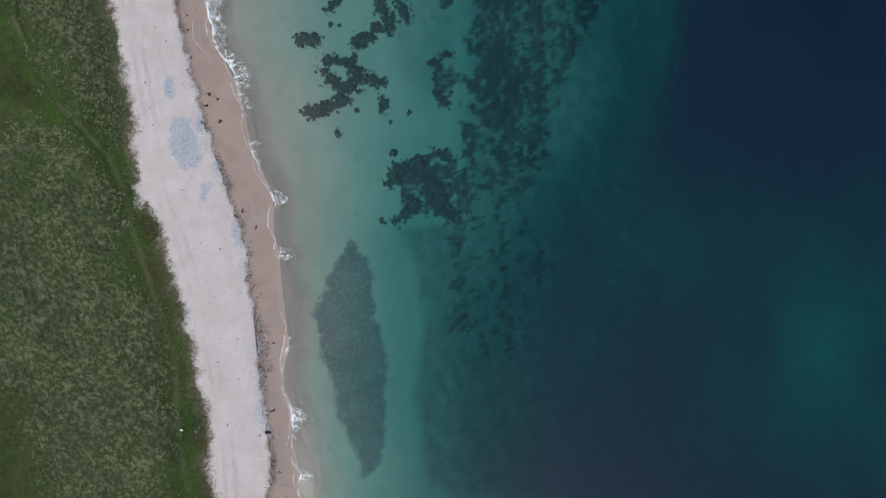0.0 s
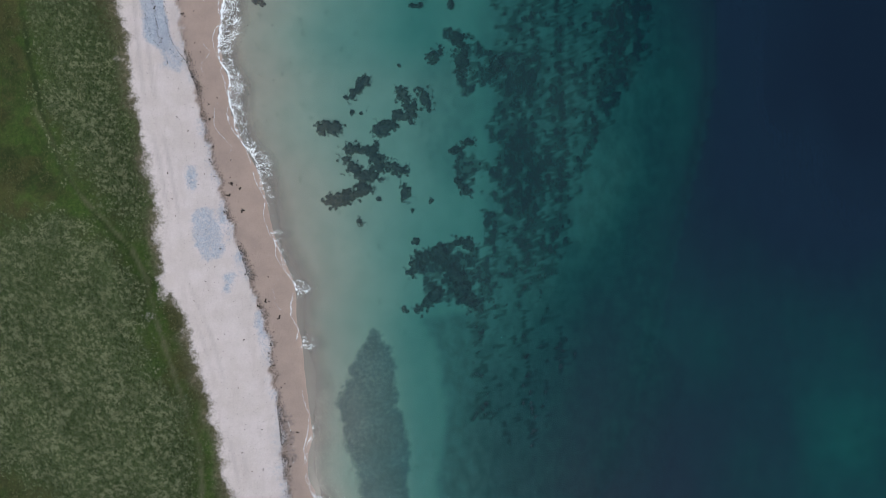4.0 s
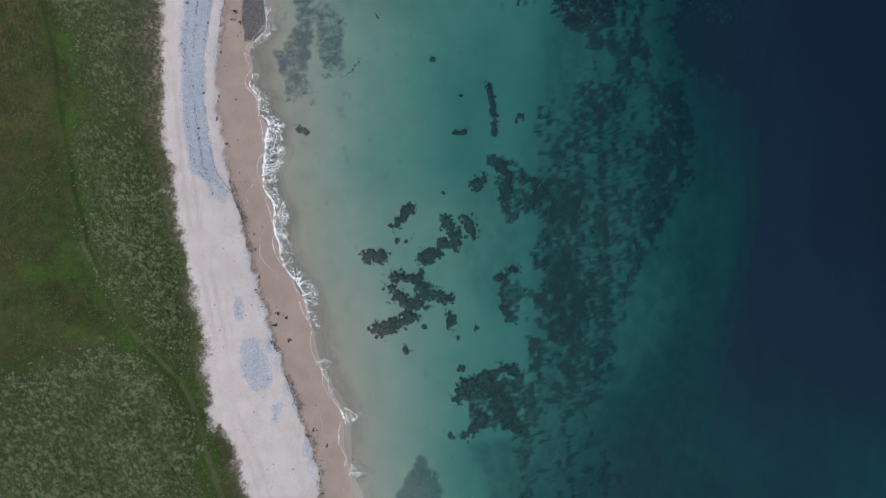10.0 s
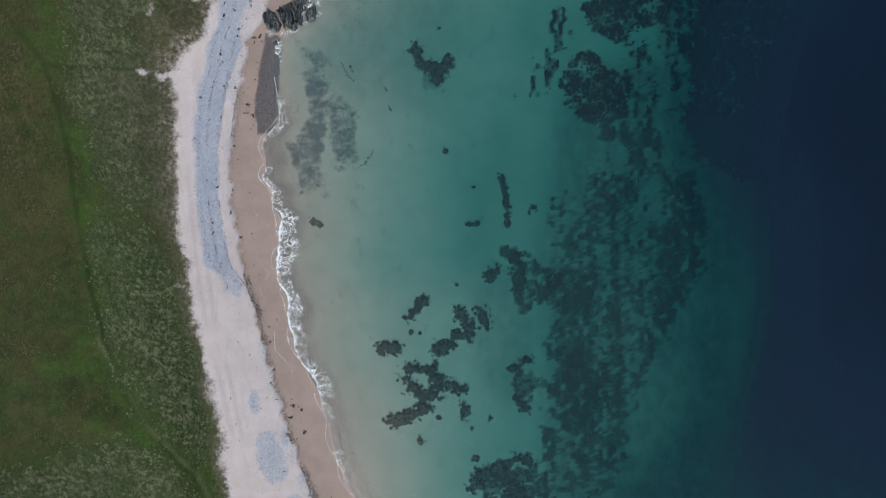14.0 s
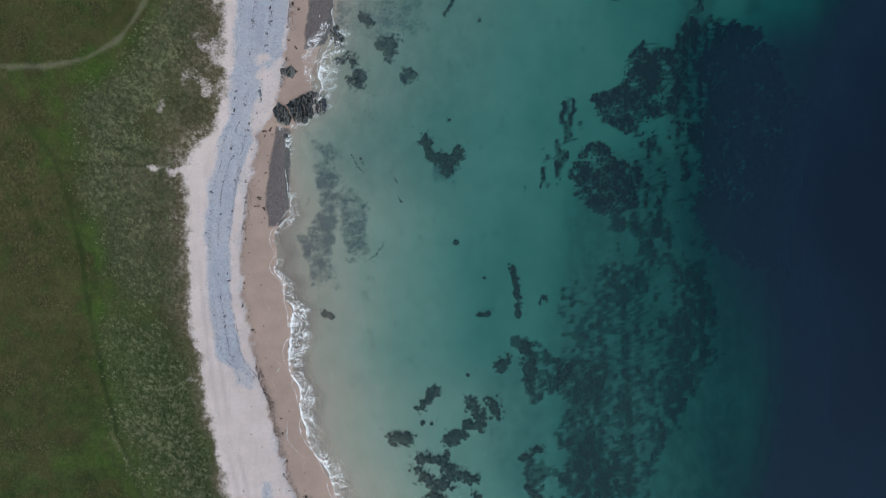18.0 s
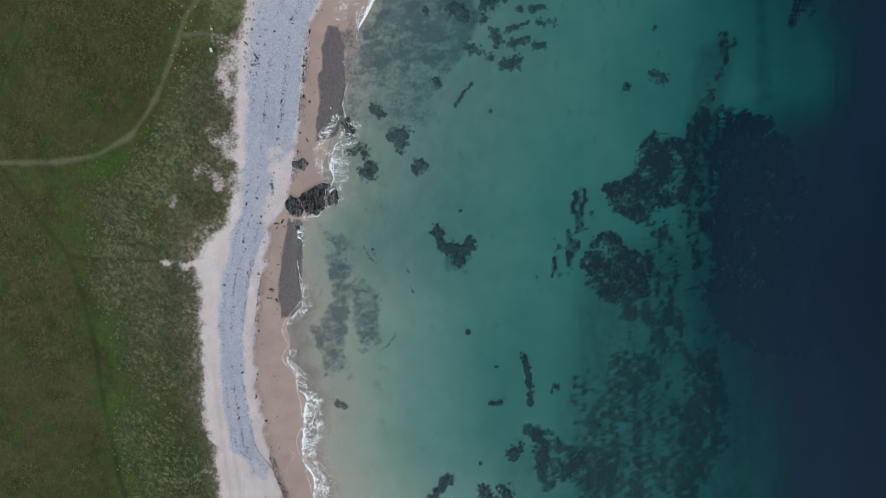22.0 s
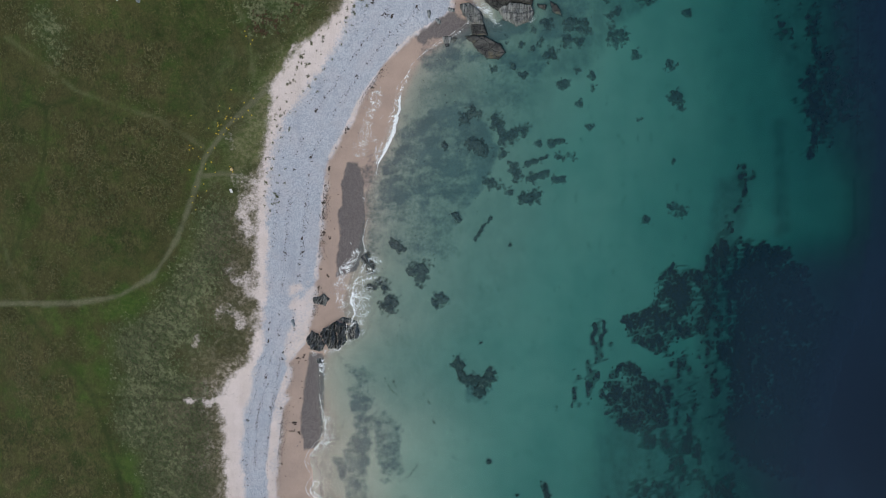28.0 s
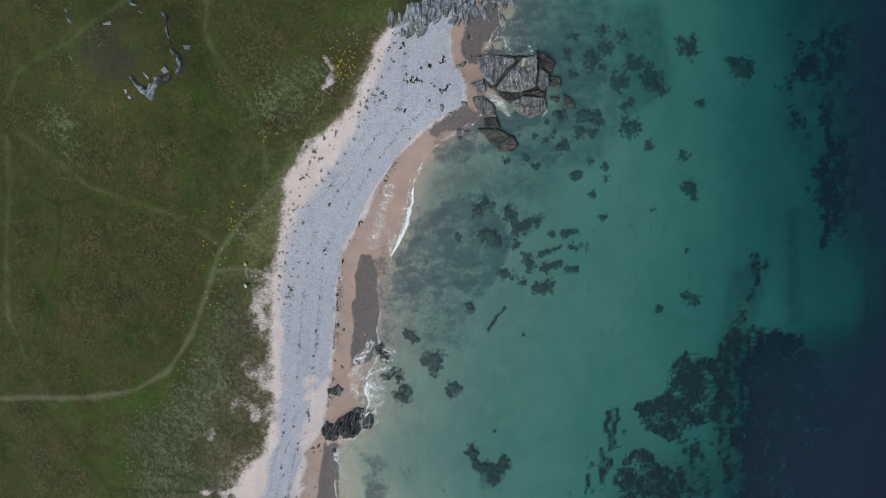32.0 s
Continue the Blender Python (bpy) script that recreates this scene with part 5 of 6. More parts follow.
def block(name, ring, top, seed, material, parent=None, label="", category="rock", group="", strata=20.0, base=None, lip=0.35, ridge=0.28, ragged=0.45, layer=0.55):
    """One rock with its own outline: steep broken sides, a tilted top and ridges along its layers."""
    rnd = random.Random(seed)
    cx, cy = sum(p[0] for p in ring) / len(ring), sum(p[1] for p in ring) / len(ring)
    size = max(max(abs(p[0] - cx), abs(p[1] - cy)) for p in ring)
    cell = min(0.14, max(0.05, size / 16)) * (1.0 if layer > 0.4 else 0.6)
    xs_, ys_ = [p[0] for p in ring], [p[1] for p in ring]
    X, Y = np.meshgrid(np.arange(min(xs_) - 0.3, max(xs_) + 0.3, cell), np.arange(min(ys_) - 0.3, max(ys_) + 0.3, cell))
    d = inside(X, Y, ring) + ragged * min(1.0, size / 1.5) * (fractal(X, Y, 0.9, seed, 4) - 0.5)
    ca, sa = math.cos(radians(strata)), math.sin(radians(strata))
    U, V = (X - cx) * ca + (Y - cy) * sa, -(X - cx) * sa + (Y - cy) * ca
    layers = fractal(U * 0.25, V, layer, seed + 3, 3)
    steps = np.floor((fractal(X, Y, 1.5, seed + 5, 2)) * 6) / 6
    tilt = (X - cx) / size * rnd.uniform(-0.35, 0.35) + (Y - cy) / size * rnd.uniform(-0.35, 0.35)
    h = top * (0.75 + tilt + ridge * (layers - 0.5) * 2 + 0.55 * (steps - 0.5)) * step(0, lip, d) ** 0.6
    low = ground_height(X, Y) if base is None else np.maximum(ground_height(X, Y), base)
    Zb = low + np.maximum(h, 0.02) - 0.12 * step(0.1, 0.0, d)
    me, used = sheet(name, X - cx, Y - cy, Zb - low.min(), d[:-1, :-1] > 0, material)
    me.polygons.foreach_set("use_smooth", np.zeros(len(me.polygons), bool))
    ob = new(name, me)
    ob.matrix_basis = pose(cx, cy, float(low.min()))
    if parent:
        ob.parent = parent
        ob.matrix_basis = parent.matrix_basis.inverted() @ ob.matrix_basis
    else:
        tagged(ob, label, category, group)
    return ob


def ring_at(x, y, rx, ry, turn, seed, corners=7):
    rnd = random.Random(seed)
    ca, sa = math.cos(radians(turn)), math.sin(radians(turn))
    out = []
    for k in range(corners):
        a = 2 * math.pi * (k + rnd.uniform(-0.3, 0.3)) / corners
        r = rnd.uniform(0.75, 1.1)
        u, v = rx * r * math.cos(a), ry * r * math.sin(a)
        out.append((x + u * ca - v * sa, y + u * sa + v * ca))
    return out


# the outcrop that juts into the surf at the bay's north end
POINT = outcrop("rock_point", *[(-12.8, 152.9)][0], "cracked grey rock outcrop with ochre lichen in the surf")
block("rock_base", [(-18.7, 157.5), (-14.5, 157.9), (-9.1, 157.5), (-6.3, 156.0), (-7.3, 152.6), (-7.7, 150.7), (-9.6, 148.9), (-13.1, 149.6), (-15.0, 151.0), (-17.2, 153.0)], 0.7, 190, DARK_ROCK, POINT, base=-0.2, strata=75.0)
for k, (ring, top, mat) in enumerate((
        ([(-19.0, 157.6), (-16.4, 158.2), (-13.1, 157.5), (-11.8, 157.1), (-14.0, 155.3), (-16.3, 152.5), (-17.8, 154.1), (-18.7, 155.8)], 1.8, GREY_ROCK),
        ([(-11.6, 157.1), (-8.9, 157.5), (-8.8, 155.1), (-9.2, 152.6), (-11.5, 151.4), (-14.7, 151.8), (-16.0, 152.4), (-13.7, 155.1)], 2.4, GREY_ROCK),
        ([(-8.7, 155.8), (-7.1, 154.7), (-7.1, 152.5), (-8.2, 151.6), (-9.1, 152.6)], 2.2, GREY_ROCK),
        ([(-9.1, 158.6), (-7.2, 157.7), (-5.8, 156.3), (-6.5, 154.7), (-8.0, 155.5), (-8.7, 156.6)], 1.1, DARK_ROCK),
        ([(-6.9, 154.3), (-5.1, 153.8), (-5.1, 152.3), (-7.0, 152.5)], 0.9, DARK_ROCK),
        ([(-13.4, 150.3), (-11.5, 151.2), (-8.0, 150.8), (-7.3, 149.3), (-8.3, 147.8), (-10.6, 147.3), (-12.8, 148.6)], 1.5, LEDGE_ROCK),
        ([(-12.5, 151.5), (-9.9, 152.0), (-7.8, 151.8), (-8.0, 150.8), (-10.5, 151.1), (-11.9, 150.8)], 1.7, DARK_ROCK),
        ([(-14.9, 152.0), (-13.5, 151.3), (-14.2, 150.4), (-15.1, 151.3)], 1.0, DARK_ROCK),
        ([(-20.0, 151.1), (-18.2, 151.5), (-16.0, 149.8), (-15.8, 147.8), (-18.0, 147.7), (-19.2, 149.2)], 1.1, LEDGE_ROCK),
        ([(-20.3, 153.4), (-17.8, 154.2), (-17.2, 152.0), (-18.9, 151.7)], 0.9, GREY_ROCK),
        ([(-18.3, 147.8), (-15.7, 147.8), (-15.1, 145.9), (-17.7, 146.0)], 0.6, DARK_ROCK),
        ([(-7.0, 151.0), (-5.3, 150.7), (-5.6, 149.8), (-6.8, 150.2)], 0.6, DARK_ROCK),
        ([(-18.3, 158.6), (-16.1, 159.0), (-14.5, 158.6), (-13.2, 158.1), (-16.4, 158.3)], 0.8, GREY_ROCK),
        ([(-19.3, 146.1), (-16.1, 146.1), (-13.1, 144.6), (-12.3, 143.1), (-13.5, 142.0), (-15.6, 142.1), (-17.4, 144.0)], 0.6, DARK_ROCK), ([(-18.1, 148.1), (-15.6, 148.0), (-15.5, 146.2), (-17.9, 146.2)], 0.7, DARK_ROCK), ([(-22.9, 146.2), (-21.2, 146.1), (-21.4, 144.9), (-22.6, 144.9)], 0.5, LEDGE_ROCK),
        ([(-5.1, 151.6), (-3.5, 150.6), (-2.7, 148.6), (-4.5, 149.3)], 0.35, DARK_ROCK))):
    block("boulder", ring, top, 200 + 7 * k, mat, POINT, strata=75.0 if k < 3 else 15.0, base=-0.15)
for k, (px, py) in enumerate([(-21.9, 156.3), (-21.1, 156.6), (-16.4, 159.2), (-24.9, 149.4), (-16.7, 163.9), (-14.4, 163.9), (-23.3, 148.4), (-21.2, 150.1)]):
    block("stone", ring_at(px, py, 0.75, 0.45, 25 + 20 * k, 300 + k), 0.45, 310 + k, GREY_ROCK, label="lone grey stone on the wet sand", group="stones on the sand")

# the small dark outcrop of tilted layers half way along the shingle
LEDGE = outcrop("rock_ledge", *[(-42.9, 96.1)][0], "dark layered rock ledge between shingle and surf")
for k, (ring, top) in enumerate((
        ([(-47.5, 95.6), (-46.6, 97.1), (-45.6, 96.6), (-44.5, 94.5), (-45.1, 93.3), (-47.0, 93.7)], 1.0),
        ([(-45.2, 96.5), (-43.9, 98.0), (-42.7, 98.3), (-42.6, 93.8), (-44.0, 93.6), (-44.4, 94.5)], 1.3),
        ([(-42.6, 98.7), (-40.9, 97.8), (-40.9, 95.0), (-42.4, 93.5), (-42.6, 96.1)], 1.4),
        ([(-40.8, 97.8), (-38.8, 98.1), (-38.7, 95.4), (-40.8, 95.0)], 0.8),
        ([(-42.6, 98.9), (-40.1, 99.3), (-38.9, 98.2), (-40.9, 97.9)], 0.5),
        ([(-46.2, 92.1), (-45.4, 92.2), (-45.2, 91.2), (-46.1, 91.2)], 0.5))):
    block("layered_rock", ring, top, 400 + 5 * k, LEDGE_ROCK, LEDGE, strata=64.0 + 5 * k, base=-0.1, ridge=1.1, ragged=0.9, layer=0.26)
block("rock_patch", [(-46.0, 102.7), (-44.3, 103.5), (-43.2, 102.4), (-44.3, 101.3), (-45.7, 101.5)], 0.45, 450, LEDGE_ROCK, label="small low patch of grey rock on the beach", strata=60.0, ridge=1.1, ragged=0.9, layer=0.22)
block("rock_patch", [(-50.0, 99.1), (-49.4, 99.4), (-49.1, 98.2), (-49.6, 97.7)], 0.35, 452, BLUE_ROCK, label="low pale stone in the sandy shingle", ridge=0.5)
for k, (ring, top) in enumerate((
        ([(-38.0, 109.6), (-37.0, 110.0), (-35.8, 107.3), (-36.4, 106.6)], 0.75), ([(-37.0, 108.9), (-36.3, 108.1), (-35.5, 106.9), (-36.0, 106.7)], 0.5))):
    block("surf_rock", ring, top, 460 + k, LEDGE_ROCK, label="brown weedy rock awash in the surf", group="rocks awash", strata=120.0, ridge=1.0, ragged=0.9, layer=0.25)
for k, line in enumerate(([(-36.0, 104.2), (-34.9, 104.6), (-34.2, 104.1)], [(-33.9, 101.8), (-32.9, 101.3), (-33.3, 100.5)])):
    reef([line], 1.25, 0.5, 300 + k, STONY_REEF, "weedy_rock", "brown weedy rock just awash behind the surf", "rock")

# the row of blue-grey rocks that closes the beach in the north
line = [(-31.5, 162.9), (-28.7, 163.1), (-26.4, 164.6), (-23.6, 164.4), (-21.3, 164.9), (-18.6, 165.4), (-15.3, 166.8), (-11.6, 168.3)]
for k in range(95):
    s = k / 94 * (len(line) - 1.001)
    i = int(s)
    px = line[i][0] + (line[i + 1][0] - line[i][0]) * (s - i) + random.uniform(-1.2, 1.2)
    py = line[i][1] + (line[i + 1][1] - line[i][1]) * (s - i) + random.uniform(-1.6, 2.6)
    size = random.uniform(0.6, 1.7)
    block("shore_rock", ring_at(px, py, size, size * random.uniform(0.35, 0.7), random.uniform(40, 100), 500 + k), size * random.uniform(0.5, 1.1), 560 + k, BLUE_ROCK if k % 4 else GREY_ROCK,
          label="angular blue-grey rock at the edge of the shingle", group="rocks at the end of the beach", strata=random.uniform(40, 100), ridge=0.4)

# pale rock showing through the turf
for k, (ring, top) in enumerate((
        ([(-73.9, 155.8), (-72.8, 154.3), (-71.9, 153.5), (-70.7, 154.5), (-70.3, 155.6), (-69.7, 155.1), (-70.0, 153.9), (-71.7, 152.0), (-72.7, 152.9), (-73.6, 154.0)], 0.7),
        ([(-71.9, 156.4), (-71.0, 155.2), (-71.3, 154.6), (-71.8, 155.5)], 0.4), ([(-69.0, 156.2), (-68.2, 156.8), (-67.8, 156.0), (-68.6, 155.6)], 0.4),
        ([(-66.4, 158.3), (-65.9, 157.4), (-66.2, 156.2), (-66.8, 155.7), (-66.4, 157.0)], 0.7), ([(-67.1, 159.5), (-66.7, 158.8), (-66.9, 158.4), (-67.3, 159.0)], 0.4),
        ([(-67.8, 163.0), (-67.4, 161.7), (-67.3, 160.4), (-67.6, 161.4)], 0.5), ([(-68.3, 165.6), (-67.8, 164.7), (-67.6, 163.9), (-68.1, 164.5)], 0.4),
        ([(-73.5, 167.5), (-72.6, 166.7), (-72.0, 166.3), (-73.1, 166.3)], 0.5), ([(-73.0, 167.8), (-72.3, 167.7), (-72.4, 167.1), (-72.9, 167.2)], 0.4), ([(-71.9, 165.3), (-70.9, 165.2), (-71.1, 164.7)], 0.3),
        ([(-84.8, 165.9), (-84.2, 165.5), (-83.4, 164.8), (-84.0, 164.4), (-84.5, 164.9)], 0.5), ([(-85.1, 167.2), (-84.5, 166.8), (-84.6, 166.2), (-85.0, 166.6)], 0.3), ([(-90.0, 168.5), (-89.5, 167.9), (-89.0, 167.2), (-89.6, 167.6)], 0.3),
        ([(-77.4, 163.7), (-75.8, 163.9), (-75.9, 163.2), (-77.3, 163.2)], 0.3), ([(-65.7, 160.2), (-64.4, 160.2), (-64.6, 159.5), (-65.3, 159.5)], 0.35), ([(-75.4, 153.7), (-74.8, 153.9), (-75.0, 153.0), (-75.5, 152.9)], 0.4),
        ([(-75.2, 152.7), (-74.7, 152.7), (-74.7, 152.2), (-75.1, 152.1)], 0.3), ([(-84.8, 159.8), (-84.4, 159.7), (-84.1, 158.7), (-84.4, 158.8)], 0.25), ([(-69.9, 164.6), (-68.9, 163.7), (-69.2, 163.7)], 0.25), ([(-83.5, 158.5), (-83.2, 157.8), (-83.4, 157.7)], 0.25))):
    block("turf_rock", ring, top, 700 + 3 * k, BLUE_ROCK, label="pale grey rock breaking through the turf", group="rocks in the turf", strata=55.0, ridge=1.0, lip=0.2, ragged=1.0, layer=0.3)
for k, ring in enumerate(([(-67.8, 164.5), (-67.4, 164.5), (-67.2, 161.7), (-67.0, 159.9), (-67.5, 160.4), (-67.7, 162.7)], [(-67.1, 159.7), (-65.7, 158.3), (-65.7, 157.1), (-66.4, 155.4), (-66.9, 155.5), (-66.2, 157.4), (-67.3, 159.1)], [(-69.7, 155.3), (-67.5, 155.5), (-67.9, 154.4), (-69.6, 154.0)])):
    block("low_crag", ring, 0.5, 780 + k, DARK_ROCK, label="dark low crag at the edge of the hillock", group="rocks in the turf", strata=80.0, ridge=0.5, lip=0.2, ragged=1.0)


# ---- drift weed on the sand and shingle ----
def clump_mesh(seed):
    rnd = random.Random(seed)
    bm = bmesh.new()
    for _ in range(5):
        m = Matrix.LocRotScale((rnd.uniform(-0.22, 0.22), rnd.uniform(-0.22, 0.22), 0.05), Euler((0, 0, rnd.uniform(0, 6))), (rnd.uniform(0.08, 0.3), rnd.uniform(0.05, 0.13), 0.07))
        bmesh.ops.create_icosphere(bm, subdivisions=1, radius=1.0, matrix=m)
    for v in bm.verts:
        v.co += Vector((rnd.uniform(-0.03, 0.03), rnd.uniform(-0.03, 0.03), rnd.uniform(-0.02, 0.02)))
    me = bpy.data.meshes.new("seaweed_clump")
    bm.to_mesh(me)
    bm.free()
    me.materials.append(WRACK)
    return me


CLUMPS = [clump_mesh(s) for s in range(8)]


def clump(x, y, size, label, group):
    ob = new("seaweed_clump", random.choice(CLUMPS))
    ob.matrix_basis = pose(x, y, ground_z(x, y) - 0.01, 0, 0, random.uniform(0, 360)) @ Matrix.Diagonal((size, size, size, 1))
    return tagged(ob, label, "seaweed", group)


for line, spread, count in ((strand_line, 0.35, 70), (lambda y: strand_line(y) + 1.6, 0.8, 80)):
    for _ in range(count):
        y = random.uniform(-40, 165)
        clump(float(line(y)) + random.gauss(0, spread), y, 0.45 + 0.9 * random.random() ** 3, "dark dried seaweed along the strand line", "seaweed on the strand line")
for frac, low, high, count in ((0.30, 50, 150, 48), (0.62, 62, 155, 60), (0.06, 50, 100, 22)):
    for _ in range(count):
        y = random.uniform(low, high)
        a, b = float(shingle_line(y)), float(strand_line(y))
        clump(a + (b - a) * frac + random.gauss(0, 0.25), y, 0.35 + 0.7 * random.random() ** 3, "dark seaweed in a row on the grey shingle", "seaweed on the shingle")
for _ in range(36):
    y = random.uniform(-40, 50)
    a, b = float(grass_line(y)), float(strand_line(y))
    clump(a + (b - a) * random.uniform(0.15, 0.95), y, random.uniform(0.25, 0.6), "small dark bit of seaweed on pale sand", "seaweed on the dry sand")


for px, py in [(-30.3, 154.2), (-29.9, 153.9), (-28.2, 154.0), (-24.2, 152.8), (-24.8, 151.9), (-31.4, 149.4), (-30.8, 159.6), (-24.3, 157.4), (-26.7, 156.1), (-34.2, 151.8)]:
    for _ in range(4):
        clump(px + random.gauss(0, 0.5), py + random.gauss(0, 0.3), random.uniform(0.6, 1.2), "thick dark heap of seaweed on the grey shingle", "seaweed on the shingle")


def scraps(name, x, y, size, label):
    """Countless small flat scraps of weed in one mesh: each a low four-sided hump."""
    r = np.random.default_rng(len(x))
    ang, s, k = r.uniform(0, 6.28, len(x)), size * r.uniform(0.5, 1.3, len(x)), r.uniform(0.25, 0.8, len(x))
    z = ground_height(x, y)
    v = np.empty((len(x), 5, 3))
    for i in range(4):
        l = s * (k if i % 2 else 1.0)
        v[:, i] = np.stack([x + np.cos(ang + i * 1.5708) * l, y + np.sin(ang + i * 1.5708) * l, z - 0.01], 1)
    v[:, 4] = np.stack([x, y, z + 0.35 * s], 1)
    i = np.arange(len(x))[:, None] * 5
    f = np.concatenate([i + [0, 1, 4], i + [1, 2, 4], i + [2, 3, 4], i + [3, 0, 4]], 0)
    tagged(new(name, mesh_of(name, v.reshape(-1, 3), f, WRACK, False)), label, "seaweed", kind="stuff")


r9 = np.random.default_rng(9)
sy = r9.uniform(-46, 168, 22000)
sy = sy[fractal(0 * sy, sy, 5.0, 111, 3) > r9.uniform(0.40, 0.66, len(sy)) + 0.19 * step(40, 60, sy)]
scraps("strand_scraps", strand_line(sy) + np.abs(r9.normal(0, 0.55, len(sy))) - 0.35, sy, 0.10, "brown scraps of weed strewn along the strand line")
sy = r9.uniform(-46, 166, 2600)
sf = r9.uniform(0.1, 1.0, len(sy))
scraps("beach_scraps", grass_line(sy) + (strand_line(sy) - grass_line(sy)) * sf, sy, 0.07, "small dark scraps scattered over sand and shingle")
sy = r9.uniform(40, 166, 1500)
so = np.abs(r9.normal(0, 11.0, len(sy))) + 2.0
sx = water_line(sy) + so
ok = (fractal(sx, sy, 4.0, 119, 3) > 0.58) & (sx < shelf_line(sy) + 6)
scraps("sunken_scraps", sx[ok], sy[ok], 0.13, "dark scraps of weed drifting over the shallow bed")
for ax, ay, bx, by in ((-34.7, 88.3, -33.6, 86.3), (-33.6, 86.3, -32.4, 84.9), (-33.2, 87.8, -32.6, 86.6), (-28.0, 85.3, -26.8, 83.3), (-26.5, 81.0, -26.1, 79.9), (-22.5, 117.0, -21.4, 115.3), (-16.3, 114.5, -15.3, 115.9), (-29.2, 73.1, -30.4, 71.2), (-30.4, 71.2, -32.0, 70.0)):
    run = r9.uniform(0, 1, 16)
    scraps("drifting_weed", ax + (bx - ax) * run + r9.normal(0, 0.12, 16), ay + (by - ay) * run + r9.normal(0, 0.15, 16), 0.16, "thin brown string of weed over the shallow bed")
sy = r9.uniform(50, 160, 2600)
sy = sy[fractal(0 * sy, sy, 4.0, 115, 3) > 0.5]
sf = r9.choice([0.06, 0.30, 0.32, 0.62, 0.64], len(sy)) + r9.normal(0, 0.025, len(sy))
scraps("shingle_scraps", shingle_line(sy) + (strand_line(sy) - shingle_line(sy)) * sf, sy, 0.11, "dark weed scraps in thin rows along the shingle")


# ---- plants ----
def tuft_arrays(px, py, pz, size, blades, lean, seed, broad=1.0):
    """Blades of many tufts as plain arrays: each blade is a bent strip of two quads."""
    rng = np.random.default_rng(seed)
    n = len(px) * blades
    bx, by, bz, s = (np.repeat(v, blades) for v in (px, py, pz, size))
    ang = rng.uniform(0, 2 * np.pi, n) if lean == (0, 0) else 0.7 + 1.6 * (fractal(bx, by, 4.0, 33) - 0.5) + rng.normal(0, 0.75, n)
    out = s * rng.uniform(0.35, 1.0, n) * 0.9
    tall = s * rng.uniform(0.15, 0.40, n) * 0.6
    wide = s * rng.uniform(0.03, 0.07, n) * broad
    dx, dy = np.cos(ang) * out + lean[0] * s, np.sin(ang) * out + lean[1] * s
    nx, ny = -np.sin(ang) * wide, np.cos(ang) * wide
    v = np.empty((n, 5, 3))
    v[:, 0] = np.stack([bx - nx, by - ny, bz - 0.05], 1)
    v[:, 1] = np.stack([bx + nx, by + ny, bz - 0.05], 1)
    v[:, 2] = np.stack([bx + dx * 0.5 + nx, by + dy * 0.5 + ny, bz + tall], 1)
    v[:, 3] = np.stack([bx + dx * 0.5 - nx, by + dy * 0.5 - ny, bz + tall], 1)
    v[:, 4] = np.stack([bx + dx, by + dy, bz + tall * 0.8], 1)
    i = np.arange(n)[:, None] * 5
    f = np.concatenate([i + [0, 1, 2], i + [0, 2, 3], i + [3, 2, 4]], 0)
    return v.reshape(-1, 3), f


rng = np.random.default_rng(5)


def scatter(name, count, box, keep, size, blades, lean, material, label):
    x, y = rng.uniform(box[0], box[1], count), rng.uniform(box[2], box[3], count)
    ok = keep(x, y) > rng.uniform(0, 1, count)
    x, y = x[ok], y[ok]
    s = rng.uniform(size[0], size[1], len(x)) * (0.35 + 0.65 * keep(x, y)) * (0.6 + 0.8 * fractal(x, y, 6.0, 97))
    v, f = tuft_arrays(x, y, ground_height(x, y), s, blades, lean, 7)
    tagged(new(name, mesh_of(name, v, f, material, False)), label, "grass", kind="stuff")


def in_marram(x, y):
    z = zones(x, y)
    return z["marram"] * (1 - 0.5 * z["sparse"]) * step(1.5, 6.0, grass_line(y) - x) * z["grass"] * (1 - z["track"]) * (1 - 0.8 * z["trail"]) * (1 - 0.8 * z["lush"]) * (0.85 + 0.15 * step(0.30, 0.55, fractal(x, y, 3.2, 101, 3)))


def at_edge(x, y):
    z = zones(x, y)
    near = step(9.0, 0.5, grass_line(y) - x)
    return np.maximum(near, z["sparse"]) * step(0.3, 2.0, grass_line(y) - x) * z["grass"] ** 3 * (1 - z["track"]) * 0.8 * step(0.35, 0.6, fractal(x, y, 1.8, 103, 3))


def in_turf(x, y):
    z = zones(x, y)
    return (0.55 + 0.45 * z["heath"]) * (1 - z["marram"]) * (1 - 0.75 * z["lush"]) * (1 - 0.8 * z["meadow"]) * step(0.6, 3.0, grass_line(y) - x) * z["grass"] * (1 - z["track"]) * (1 - 0.7 * z["trail"]) * step(0.4, 0.7, fractal(x, y, 5.0, 105, 3))


